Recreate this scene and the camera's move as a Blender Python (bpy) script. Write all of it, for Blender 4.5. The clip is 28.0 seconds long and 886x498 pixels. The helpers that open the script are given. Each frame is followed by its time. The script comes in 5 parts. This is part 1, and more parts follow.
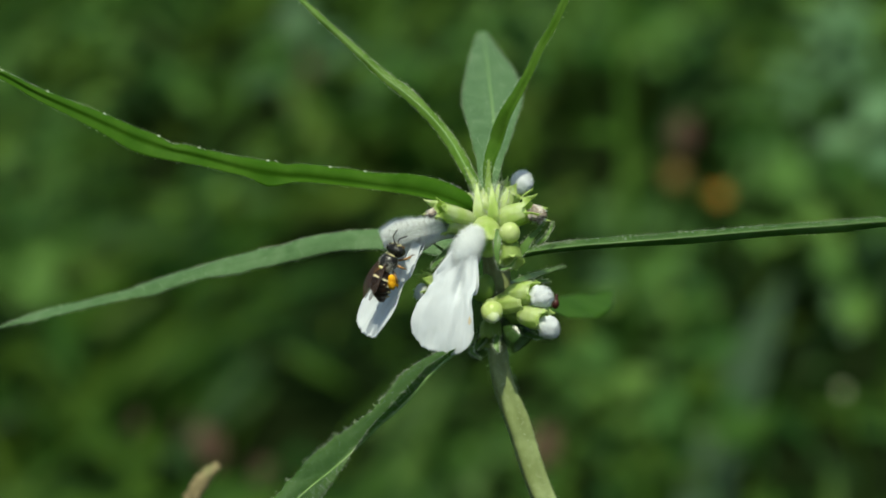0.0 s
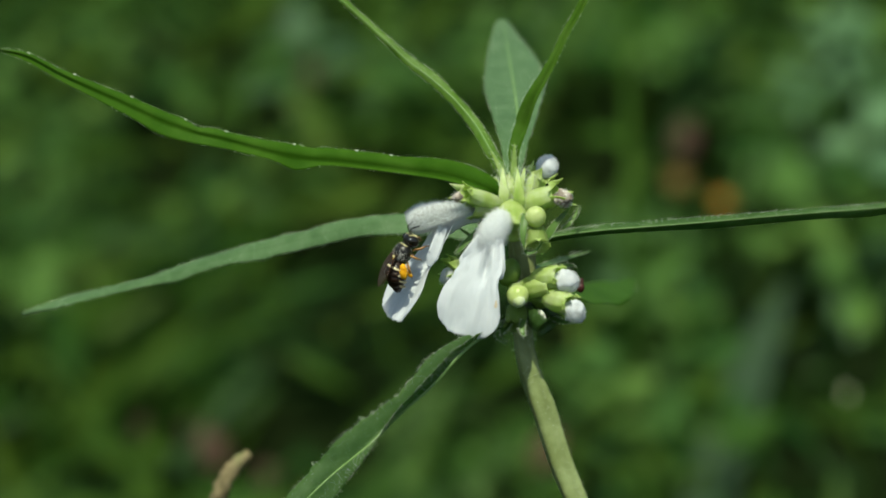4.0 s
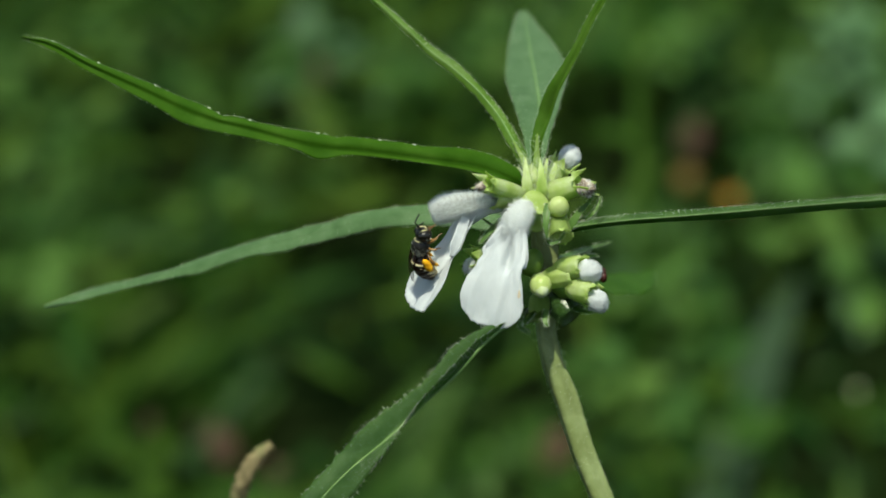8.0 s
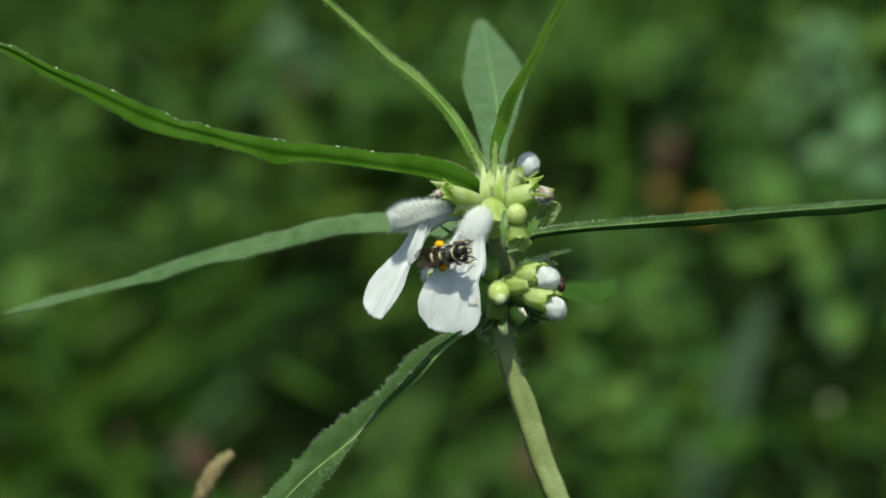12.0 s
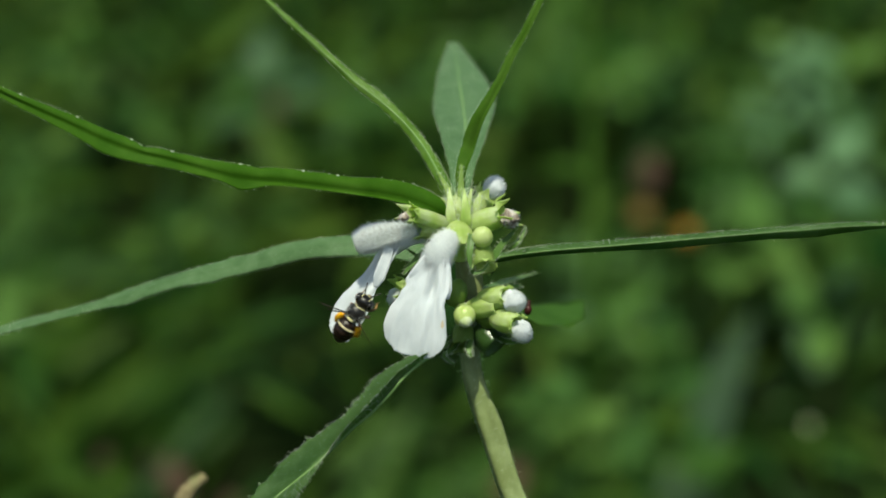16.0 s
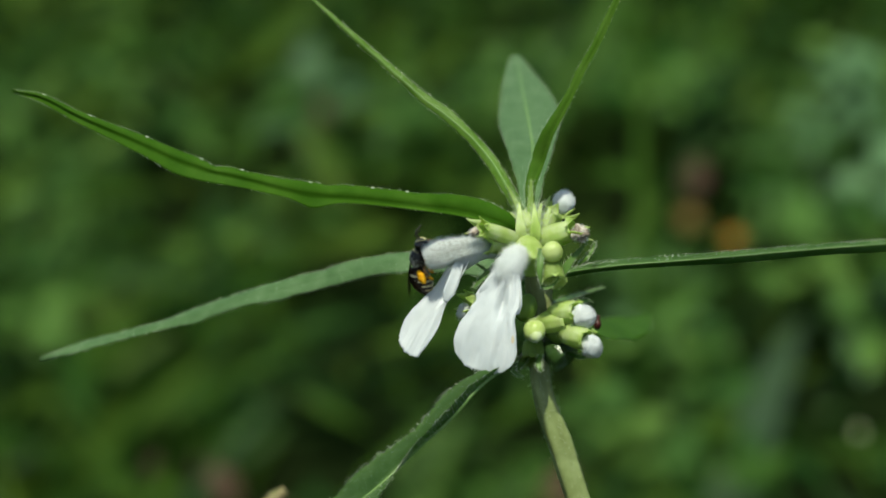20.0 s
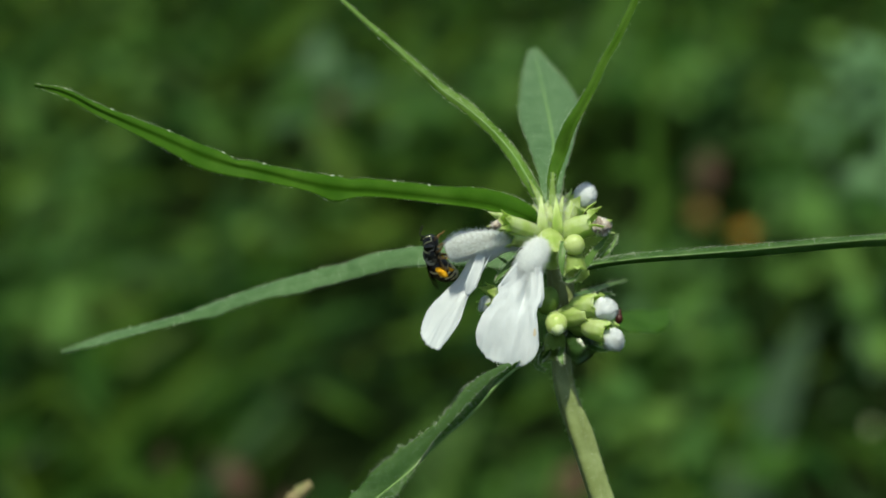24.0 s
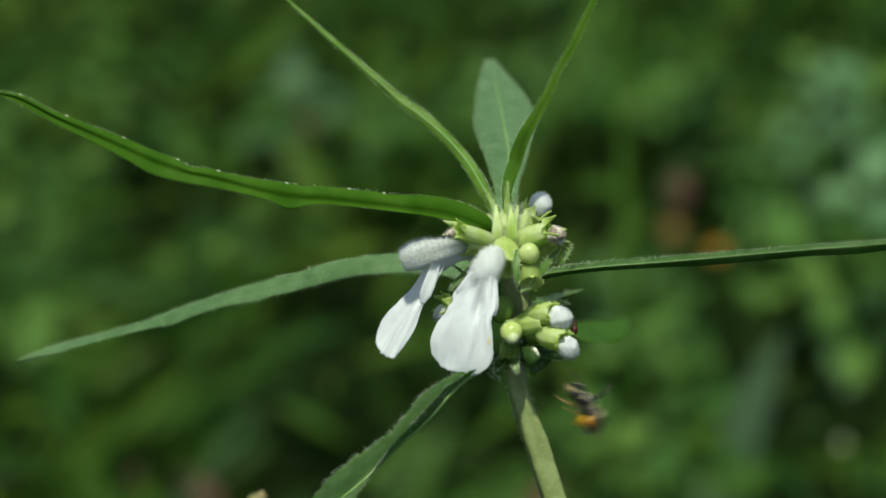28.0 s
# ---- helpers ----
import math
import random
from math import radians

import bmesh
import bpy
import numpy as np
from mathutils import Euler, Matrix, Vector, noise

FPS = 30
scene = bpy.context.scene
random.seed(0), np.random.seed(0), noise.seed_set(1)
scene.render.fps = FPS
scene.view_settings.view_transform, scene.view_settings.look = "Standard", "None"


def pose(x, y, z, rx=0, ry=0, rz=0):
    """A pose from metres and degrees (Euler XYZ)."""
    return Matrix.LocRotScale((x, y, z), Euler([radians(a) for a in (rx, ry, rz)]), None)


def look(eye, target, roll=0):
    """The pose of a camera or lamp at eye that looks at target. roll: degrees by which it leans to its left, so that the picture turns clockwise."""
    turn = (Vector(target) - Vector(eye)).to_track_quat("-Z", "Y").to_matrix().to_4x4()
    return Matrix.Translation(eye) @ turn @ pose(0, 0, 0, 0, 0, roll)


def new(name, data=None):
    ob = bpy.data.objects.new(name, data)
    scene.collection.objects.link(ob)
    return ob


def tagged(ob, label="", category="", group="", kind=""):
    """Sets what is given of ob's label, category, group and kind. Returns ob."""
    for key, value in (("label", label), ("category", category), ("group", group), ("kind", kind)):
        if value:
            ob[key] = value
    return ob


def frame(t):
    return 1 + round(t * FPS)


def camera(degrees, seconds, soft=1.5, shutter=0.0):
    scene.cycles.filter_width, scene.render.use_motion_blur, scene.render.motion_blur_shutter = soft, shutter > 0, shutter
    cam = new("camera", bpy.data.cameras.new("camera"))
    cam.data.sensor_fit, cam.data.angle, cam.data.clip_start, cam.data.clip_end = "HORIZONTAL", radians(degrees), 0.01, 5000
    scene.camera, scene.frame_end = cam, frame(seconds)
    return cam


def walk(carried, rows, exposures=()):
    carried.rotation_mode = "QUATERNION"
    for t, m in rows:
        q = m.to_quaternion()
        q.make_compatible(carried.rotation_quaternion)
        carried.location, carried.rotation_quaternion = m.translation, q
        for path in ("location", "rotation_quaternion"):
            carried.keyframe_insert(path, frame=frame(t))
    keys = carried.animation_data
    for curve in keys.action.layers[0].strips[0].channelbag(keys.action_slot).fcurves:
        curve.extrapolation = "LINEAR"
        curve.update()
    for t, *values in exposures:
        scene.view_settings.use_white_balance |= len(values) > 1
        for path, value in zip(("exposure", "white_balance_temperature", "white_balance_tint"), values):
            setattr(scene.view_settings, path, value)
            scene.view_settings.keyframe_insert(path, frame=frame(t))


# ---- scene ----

# ---------------------------------------------------------------- camera
# The near plant is laid out in millimetres on a plane 373 mm before the lens: u to the right, v up, w towards the lens.
REACH = 0.373
VIEW = pose(0, 0, 0.29, 70, 0, 0)


def shot(tx, ty, yaw, tilt):
    """The hand-held camera: sideways and upward drift in mm, turn and tilt in degrees."""
    return VIEW @ pose(tx / 1000, ty / 1000, REACH, tilt, yaw, 0)


SHOTS = [
    (0, 4.81, 3.60, 0.086, -0.210), (0.5, 4.12, 3.08, -0.008, -0.125), (1, 3.61, 2.34, -0.117, -0.062), (1.5, 1.83, 2.91, -0.269, -0.045), (2, 2.30, 3.82, -0.232, -0.010),
    (2.5, 2.18, 3.31, -0.086, 0.028), (3, 1.94, 2.63, -0.029, 0.051), (3.5, 1.88, 1.54, -0.032, 0.014), (5.5, 1.32, 0.57, 0.045, -0.088), (6, 1.03, 0.73, 0.065, -0.132),
    (6.5, 0.63, 0.68, 0.045, -0.129), (7, -0.06, 0.97, 0.009, -0.108), (7.5, 0.29, 1.08, 0.039, -0.079), (8, 0.00, 0.00, 0.000, -0.000), (8.5, 0.17, -0.58, -0.050, 0.007),
    (9, 0.46, 0.11, -0.058, 0.007), (9.5, 0.23, 0.17, -0.082, 0.039), (10, -0.17, 0.34, -0.115, 0.053), (10.5, 0.57, 0.46, -0.112, 0.118), (11, 0.69, -0.34, -0.152, 0.159),
    (11.5, 0.97, -0.29, -0.208, 0.181), (12, 2.12, -0.75, -0.242, 0.216), (12.5, 3.09, -0.86, -0.310, 0.233), (14.5, 4.01, 0.16, -0.426, 0.345), (15, 4.29, 0.16, -0.411, 0.439),
    (15.5, 4.12, 0.11, -0.432, 0.488), (16, 4.07, -0.58, -0.400, 0.501), (16.5, 4.57, -1.15, -0.386, 0.519), (17, 3.82, -1.04, -0.307, 0.443), (17.5, 3.20, -0.97, -0.152, 0.404),
    (18, 2.05, -1.26, -0.070, 0.359), (18.5, 0.45, -1.94, -0.048, 0.324), (19, -0.01, 0.12, 0.010, 0.299), (19.5, 0.33, 0.46, 0.052, 0.457), (20, 1.14, 0.58, 0.093, 0.522),
    (20.5, 0.79, -0.33, 0.064, 0.581), (21, 1.02, -0.22, 0.087, 0.493), (21.5, -0.36, 0.58, 0.039, 0.487), (23.5, -0.58, 0.12, 0.157, 0.452), (24, -0.13, 0.35, 0.192, 0.463),
    (24.5, -0.36, 0.23, 0.180, 0.493), (25, 0.22, 0.24, 0.175, 0.516), (25.5, 0.22, -0.45, 0.116, 0.551), (26, 0.67, 0.81, 0.116, 0.521), (26.5, 1.25, 1.03, 0.088, 0.675),
    (27, 1.59, 0.58, 0.035, 0.745), (27.5, 1.81, -0.11, -0.037, 0.781), (28, 2.05, -0.79, -0.083, 0.758),
]

cam = camera(12, 28.0, soft=1.8, shutter=0.4)
cam.data.dof.use_dof = True
cam.data.dof.focus_distance = 0.367
cam.data.dof.aperture_fstop = 35
walk(cam, [(t, shot(*q)) for t, *q in SHOTS], [(0, 0.5, 6900, -6), (28, 0.5, 6900, -6)])

# ---------------------------------------------------------------- light
TO_SUN = (VIEW.to_3x3() @ Vector((-0.08, 1.2, 1.0))).normalized()
world = bpy.data.worlds.new("sky")
scene.world = world
world.use_nodes = True
wn = world.node_tree
sky = wn.nodes.new("ShaderNodeTexSky")
sky.sky_type = "NISHITA"
sky.sun_disc = False
sky.dust_density = 2.0
sky.sun_elevation = math.asin(TO_SUN.z)
sky.sun_rotation = math.atan2(TO_SUN.x, TO_SUN.y)
wn.nodes["Background"].inputs["Strength"].default_value = 0.1
wn.links.new(sky.outputs["Color"], wn.nodes["Background"].inputs["Color"])
sun_data = bpy.data.lights.new("sun", "SUN")
sun_data.energy = 4.1
sun_data.angle = radians(0.55)
sun_data.color = (1.0, 0.955, 0.87)
sun = new("sun", sun_data)
sun.matrix_world = look(TO_SUN * 3, (0, 0, 0))


# ---------------------------------------------------------------- materials
def surface(name, colours, rough=0.5, scale=900.0, bump=0.15, through_light=0.0, spec=0.4, coat=0.0, island=False,
            varied=0.0, fine=4000.0, alpha=1.0, tint=None, speck=None):
    """A procedural surface: two scales of mottling between colours, fine relief, and light that shines through thin tissue."""
    m = bpy.data.materials.new(name)
    m.use_nodes = True
    nt = m.node_tree
    n, l = nt.nodes, nt.links
    b = n["Principled BSDF"]
    co = n.new("ShaderNodeTexCoord")
    big = n.new("ShaderNodeTexNoise")
    big.inputs["Scale"].default_value = scale
    big.inputs["Detail"].default_value = 4
    l.new(co.outputs["Object"], big.inputs["Vector"])
    ramp = n.new("ShaderNodeValToRGB")
    ramp.color_ramp.elements[0].position, ramp.color_ramp.elements[1].position = 0.32, 0.68
    ramp.color_ramp.elements[0].color = (*colours[0], 1)
    ramp.color_ramp.elements[1].color = (*colours[-1], 1)
    if len(colours) > 2:
        ramp.color_ramp.elements.new(0.5).color = (*colours[1], 1)
    l.new(big.outputs["Fac"], ramp.inputs["Fac"])
    colour = ramp.outputs["Color"]
    if speck:
        dots = n.new("ShaderNodeTexNoise")
        dots.inputs["Scale"].default_value = speck[0]
        dots.inputs["Detail"].default_value = 2
        l.new(co.outputs["Object"], dots.inputs["Vector"])
        edge = n.new("ShaderNodeMapRange")
        edge.inputs["From Min"].default_value, edge.inputs["From Max"].default_value = 0.56, 0.7
        edge.inputs["To Max"].default_value = speck[1]
        l.new(dots.outputs["Fac"], edge.inputs["Value"])
        blend = n.new("ShaderNodeMix")
        blend.data_type = "RGBA"
        blend.inputs[7].default_value = (*speck[2], 1)
        l.new(edge.outputs["Result"], blend.inputs[0])
        l.new(colour, blend.inputs[6])
        colour = blend.outputs[2]
    if varied:
        info = n.new("ShaderNodeNewGeometry" if island else "ShaderNodeObjectInfo")
        hsv = n.new("ShaderNodeHueSaturation")
        span = n.new("ShaderNodeMapRange")
        span.inputs["To Min"].default_value, span.inputs["To Max"].default_value = 1 - varied, 1 + varied
        l.new(info.outputs["Random Per Island" if island else "Random"], span.inputs["Value"])
        l.new(span.outputs["Result"], hsv.inputs["Value"])
        hue = n.new("ShaderNodeMapRange")
        hue.inputs["To Min"].default_value, hue.inputs["To Max"].default_value = 0.5 + 0.05 * varied, 0.5 - 0.05 * varied
        l.new(info.outputs["Random Per Island" if island else "Random"], hue.inputs["Value"])
        l.new(hue.outputs["Result"], hsv.inputs["Hue"])
        l.new(colour, hsv.inputs["Color"])
        colour = hsv.outputs["Color"]
    l.new(colour, b.inputs["Base Color"])
    b.inputs["Roughness"].default_value = rough
    b.inputs["Specular IOR Level"].default_value = spec
    b.inputs["Coat Weight"].default_value = coat
    b.inputs["Coat Roughness"].default_value = 0.15
    b.inputs["Alpha"].default_value = alpha
    if bump:
        small = n.new("ShaderNodeTexNoise")
        small.inputs["Scale"].default_value = fine
        small.inputs["Detail"].default_value = 3
        l.new(co.outputs["Object"], small.inputs["Vector"])
        bp = n.new("ShaderNodeBump")
        bp.inputs["Strength"].default_value = bump
        bp.inputs["Distance"].default_value = 0.4 / fine
        l.new(small.outputs["Fac"], bp.inputs["Height"])
        l.new(bp.outputs["Normal"], b.inputs["Normal"])
    if through_light:
        tr = n.new("ShaderNodeBsdfTranslucent")
        mix = n.new("ShaderNodeMixShader")
        mix.inputs["Fac"].default_value = through_light
        if tint:
            tr.inputs["Color"].default_value = (*tint, 1)
        else:
            l.new(colour, tr.inputs["Color"])
        l.new(b.outputs["BSDF"], mix.inputs[1])
        l.new(tr.outputs["BSDF"], mix.inputs[2])
        skin_out = mix.outputs["Shader"]
        if alpha < 1:
            b.inputs["Alpha"].default_value = 1
            clear = n.new("ShaderNodeBsdfTransparent")
            sheer = n.new("ShaderNodeMixShader")
            sheer.inputs["Fac"].default_value = alpha
            l.new(clear.outputs["BSDF"], sheer.inputs[1])
            l.new(skin_out, sheer.inputs[2])
            skin_out = sheer.outputs["Shader"]
        l.new(skin_out, n["Material Output"].inputs["Surface"])
    return m


M_LEAF = surface("leaf_blade", [(0.027, 0.08, 0.004), (0.036, 0.096, 0.006), (0.048, 0.116, 0.01)], 0.5, 400, 0.3, 0.28, 0.08, tint=(0.17, 0.31, 0.008), speck=(3200, 0.12, (0.09, 0.18, 0.016)))
M_YOUNG = surface("leaf_young", [(0.055, 0.12, 0.012), (0.075, 0.15, 0.02), (0.1, 0.18, 0.036)], 0.5, 500, 0.4, 0.25, 0.12, tint=(0.18, 0.33, 0.03), speck=(3600, 0.25, (0.18, 0.27, 0.09)))
M_UPRIGHT = surface("leaf_upright", [(0.036, 0.094, 0.006), (0.05, 0.115, 0.01), (0.068, 0.14, 0.018)], 0.5, 450, 0.35, 0.26, 0.1, tint=(0.17, 0.32, 0.015), speck=(3400, 0.18, (0.12, 0.21, 0.04)))
M_PALE = surface("leaf_pale", [(0.055, 0.11, 0.04), (0.072, 0.136, 0.053), (0.096, 0.164, 0.073)], 0.5, 600, 0.6, 0.2, 0.18, tint=(0.12, 0.24, 0.05), speck=(4200, 0.28, (0.18, 0.26, 0.14)))
M_DOWNY = surface("leaf_downy", [(0.03, 0.074, 0.018), (0.045, 0.1, 0.027), (0.068, 0.13, 0.042)], 0.55, 600, 0.6, 0.42, 0.14, tint=(0.18, 0.34, 0.025), speck=(4200, 0.32, (0.16, 0.25, 0.12)))
M_RIB = surface("leaf_rib", [(0.13, 0.24, 0.06), (0.18, 0.3, 0.09)], 0.45, 900, 0.2, 0.2)
M_STEM = surface("stem_skin", [(0.13, 0.162, 0.045), (0.185, 0.228, 0.08), (0.265, 0.32, 0.135)], 0.5, 300, 0.25, 0.1, fine=2500, speck=(1800, 0.15, (0.38, 0.42, 0.24)))
# Upper stem's own brown, darkened further for the shade between the whorls.
M_STEM_BROWN_SHADE = surface("stem_brown_shade", [(0.1, 0.105, 0.03), (0.14, 0.155, 0.05), (0.2, 0.23, 0.085)], 0.55, 420, 0.4, 0.1, fine=2500, speck=(2600, 0.3, (0.22, 0.22, 0.1)))
M_CALYX = surface("calyx_green", [(0.33, 0.46, 0.1), (0.5, 0.61, 0.21), (0.68, 0.75, 0.45)], 0.4, 700, 0.35, 0.55, 0.35, tint=(0.55, 0.7, 0.2), speck=(2600, 0.4, (0.62, 0.67, 0.42)))
M_CUP = surface("calyx_cup", [(0.15, 0.25, 0.043), (0.24, 0.35, 0.08)], 0.4, 600, 0.35, 0.45, 0.35, tint=(0.33, 0.47, 0.1))
M_GLASSY = surface("calyx_dark", [(0.03, 0.07, 0.014), (0.06, 0.12, 0.03)], 0.25, 600, 0.3, 0.35, 0.5, tint=(0.12, 0.25, 0.04), alpha=0.7)
M_SHEER = surface("calyx_sheer", [(0.22, 0.32, 0.07), (0.36, 0.46, 0.15)], 0.35, 500, 0.3, 0.5, 0.4, tint=(0.45, 0.58, 0.18), alpha=0.75)
M_BUD = surface("bud_green", [(0.46, 0.57, 0.17), (0.64, 0.71, 0.35)], 0.32, 700, 0.35, 0.42, 0.45, tint=(0.55, 0.66, 0.2), speck=(2200, 0.4, (0.57, 0.64, 0.33)))
M_TIP = surface("bud_tip", [(0.5, 0.6, 0.26), (0.74, 0.78, 0.6)], 0.5, 1300, 0.2, 0.35, 0.15, tint=(0.6, 0.7, 0.45))
M_BRACT = surface("bract_green", [(0.06, 0.13, 0.025), (0.11, 0.2, 0.045)], 0.4, 900, 0.2, 0.3, 0.3, tint=(0.2, 0.4, 0.06))
M_PETAL = surface("petal_white", [(0.62, 0.65, 0.68), (0.7, 0.722, 0.745)], 0.6, 400, 0.25, 0.42, 0.12, fine=1400, tint=(0.74, 0.78, 0.805))
M_HOOD = surface("hood_white", [(0.83, 0.85, 0.865), (0.88, 0.895, 0.9)], 0.8, 600, 0.3, 0.7, 0.05, fine=1800, tint=(0.92, 0.94, 0.95), alpha=0.85)
M_HOOD_THIN = surface("hood_thin", [(0.86, 0.86, 0.84), (0.9, 0.9, 0.88)], 0.8, 900, 0.4, 0.8, 0.05, fine=1800, tint=(0.94, 0.94, 0.9), alpha=0.6)
M_FUZZ = surface("white_fuzz", [(0.9, 0.915, 0.92), (0.94, 0.95, 0.95)], 0.7, 900, 0, 0.75, 0.05, tint=(0.94, 0.96, 0.96))
M_HAIR = surface("plant_hair", [(0.66, 0.72, 0.58), (0.78, 0.82, 0.7)], 0.5, 900, 0, 0.5, 0.2, tint=(0.7, 0.78, 0.6))
M_DRY = surface("withered_petal", [(0.1, 0.07, 0.05), (0.3, 0.25, 0.2), (0.55, 0.5, 0.44)], 0.7, 1600, 0.8, 0.15)
M_SPECK = surface("petal_speck", [(0.62, 0.53, 0.38), (0.68, 0.6, 0.46)], 0.7, 900, 0.1, 0.3, 0.1, tint=(0.66, 0.57, 0.4))
M_SHELL = surface("bee_shell", [(0.004, 0.0035, 0.003), (0.01, 0.008, 0.006)], 0.32, 3000, 0.6, 0, 0.3, coat=0.1, fine=9000)
M_ABDOMEN = surface("bee_abdomen", [(0.01, 0.005, 0.003), (0.024, 0.011, 0.006)], 0.35, 3000, 0.5, 0, 0.3, coat=0.1, fine=9000)
M_BAND = surface("bee_band", [(0.3, 0.24, 0.12), (0.6, 0.53, 0.33)], 0.6, 2500, 0.3)
M_YELLOW = surface("bee_yellow", [(0.5, 0.45, 0.2), (0.62, 0.56, 0.3)], 0.45, 2500, 0.1)
M_POLLEN = surface("pollen", [(0.46, 0.18, 0.006), (0.62, 0.3, 0.012), (0.7, 0.4, 0.03)], 0.85, 3500, 1.0, 0, 0.1, fine=7000)
M_EYE = surface("bee_eye", [(0.006, 0.005, 0.004), (0.012, 0.01, 0.008)], 0.15, 3000, 0.2, 0, 0.45, coat=0.2, fine=14000)
M_LEG = surface("bee_leg", [(0.025, 0.013, 0.007), (0.3, 0.16, 0.05)], 0.35, 1800, 0.1)
M_WING = surface("bee_wing", [(0.03, 0.017, 0.012), (0.055, 0.032, 0.022)], 0.2, 2500, 0.15, 0, 0.6, alpha=0.38, fine=3000)
M_VEIN = surface("wing_vein", [(0.04, 0.02, 0.015), (0.06, 0.03, 0.02)], 0.4, 2500, 0, alpha=0.4)
M_GREYHAIR = surface("bee_down", [(0.62, 0.6, 0.54), (0.82, 0.8, 0.74)], 0.6, 2500, 0)
M_ANT = surface("ant_shell", [(0.022, 0.004, 0.003), (0.05, 0.008, 0.005)], 0.45, 2500, 0.1, 0, 0.3)
M_STALK = surface("dry_stalk", [(0.1, 0.08, 0.035), (0.21, 0.17, 0.085), (0.15, 0.15, 0.06)], 0.8, 500, 0.8, 0.1)
# Near black: the shade under the dense weeds is put into the soil colour.
M_SHADED_SOIL = surface("soil", [(0.003, 0.007, 0.002), (0.008, 0.013, 0.004)], 1.0, 25, 0.8, spec=0.0, fine=300)
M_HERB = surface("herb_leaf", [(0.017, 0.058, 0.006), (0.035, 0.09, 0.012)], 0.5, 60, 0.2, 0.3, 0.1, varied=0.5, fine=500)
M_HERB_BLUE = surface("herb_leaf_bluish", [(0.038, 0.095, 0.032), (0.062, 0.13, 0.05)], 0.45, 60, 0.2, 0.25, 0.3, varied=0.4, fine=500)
# Lighter copy of M_HERB: the sunlight on lit weeds is put into its green.
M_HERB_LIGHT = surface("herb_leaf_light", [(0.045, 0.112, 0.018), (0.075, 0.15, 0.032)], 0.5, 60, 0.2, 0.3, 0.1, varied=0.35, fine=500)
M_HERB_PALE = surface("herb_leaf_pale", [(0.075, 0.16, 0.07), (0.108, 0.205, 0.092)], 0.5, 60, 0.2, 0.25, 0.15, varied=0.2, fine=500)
# Darker and lighter copies of one leaf; shade and sunlight sit in the greens.
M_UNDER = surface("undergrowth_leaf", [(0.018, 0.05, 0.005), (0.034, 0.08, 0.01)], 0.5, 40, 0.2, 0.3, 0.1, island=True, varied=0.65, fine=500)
M_UNDER_PAINTED_SUN = surface("undergrowth_painted_sun", [(0.04, 0.1, 0.022), (0.07, 0.14, 0.036)], 0.5, 40, 0.2, 0.3, 0.15, island=True, varied=0.4, fine=500)
M_BLADE = surface("broad_blade", [(0.026, 0.05, 0.022), (0.037, 0.064, 0.029)], 0.5, 60, 0.2, 0.2, 0.12, fine=500)
M_LITTER = surface("dead_leaf", [(0.045, 0.028, 0.014), (0.08, 0.05, 0.028)], 0.8, 80, 0.4, 0.15, varied=0.3, fine=500)
M_ORANGE = surface("orange_petal", [(0.3, 0.115, 0.004), (0.38, 0.16, 0.006)], 0.6, 200, 0.2, 0.25, fine=900)
M_GOLD = surface("faded_petal", [(0.12, 0.085, 0.015), (0.17, 0.115, 0.022)], 0.7, 200, 0.2, 0.2, fine=900)


# ---------------------------------------------------------------- mesh tools
def V(u, v, w=0.0):
    """World place of a point of the near plant: u, v in mm as they lie on the plant's plane, w mm before it."""
    k = 1 - w / 1000 / REACH
    return VIEW @ Vector((u * k / 1000, v * k / 1000, w / 1000))


def D(u, v, w):
    """World direction of a direction in the plant's plane."""
    return (VIEW.to_3x3() @ Vector((u, v, w))).normalized()


def place_of(ob):
    p = Vector((0, 0, 0))
    while ob:
        p = p + ob.location
        ob = ob.parent
    return p


def part(name, bm, material, parent, label=""):
    """Links a bmesh, drawn in world places, as one mesh under a thing or a part."""
    bm.transform(Matrix.Translation(-place_of(parent)))
    return local_part(name, bm, material, parent, label)


def local_part(name, bm, material, parent, label=""):
    me = bpy.data.meshes.new(name)
    bm.to_mesh(me)
    bm.free()
    for p in me.polygons:
        p.use_smooth = True
    me.materials.append(material)
    ob = new(name, me)
    ob.parent = parent
    if label:
        ob["label"] = label
    return ob


def thing(name, where, label, category, group="", kind=""):
    ob = new(name)
    ob.empty_display_size = 0.01
    ob.location = where
    return tagged(ob, label, category, group, kind)


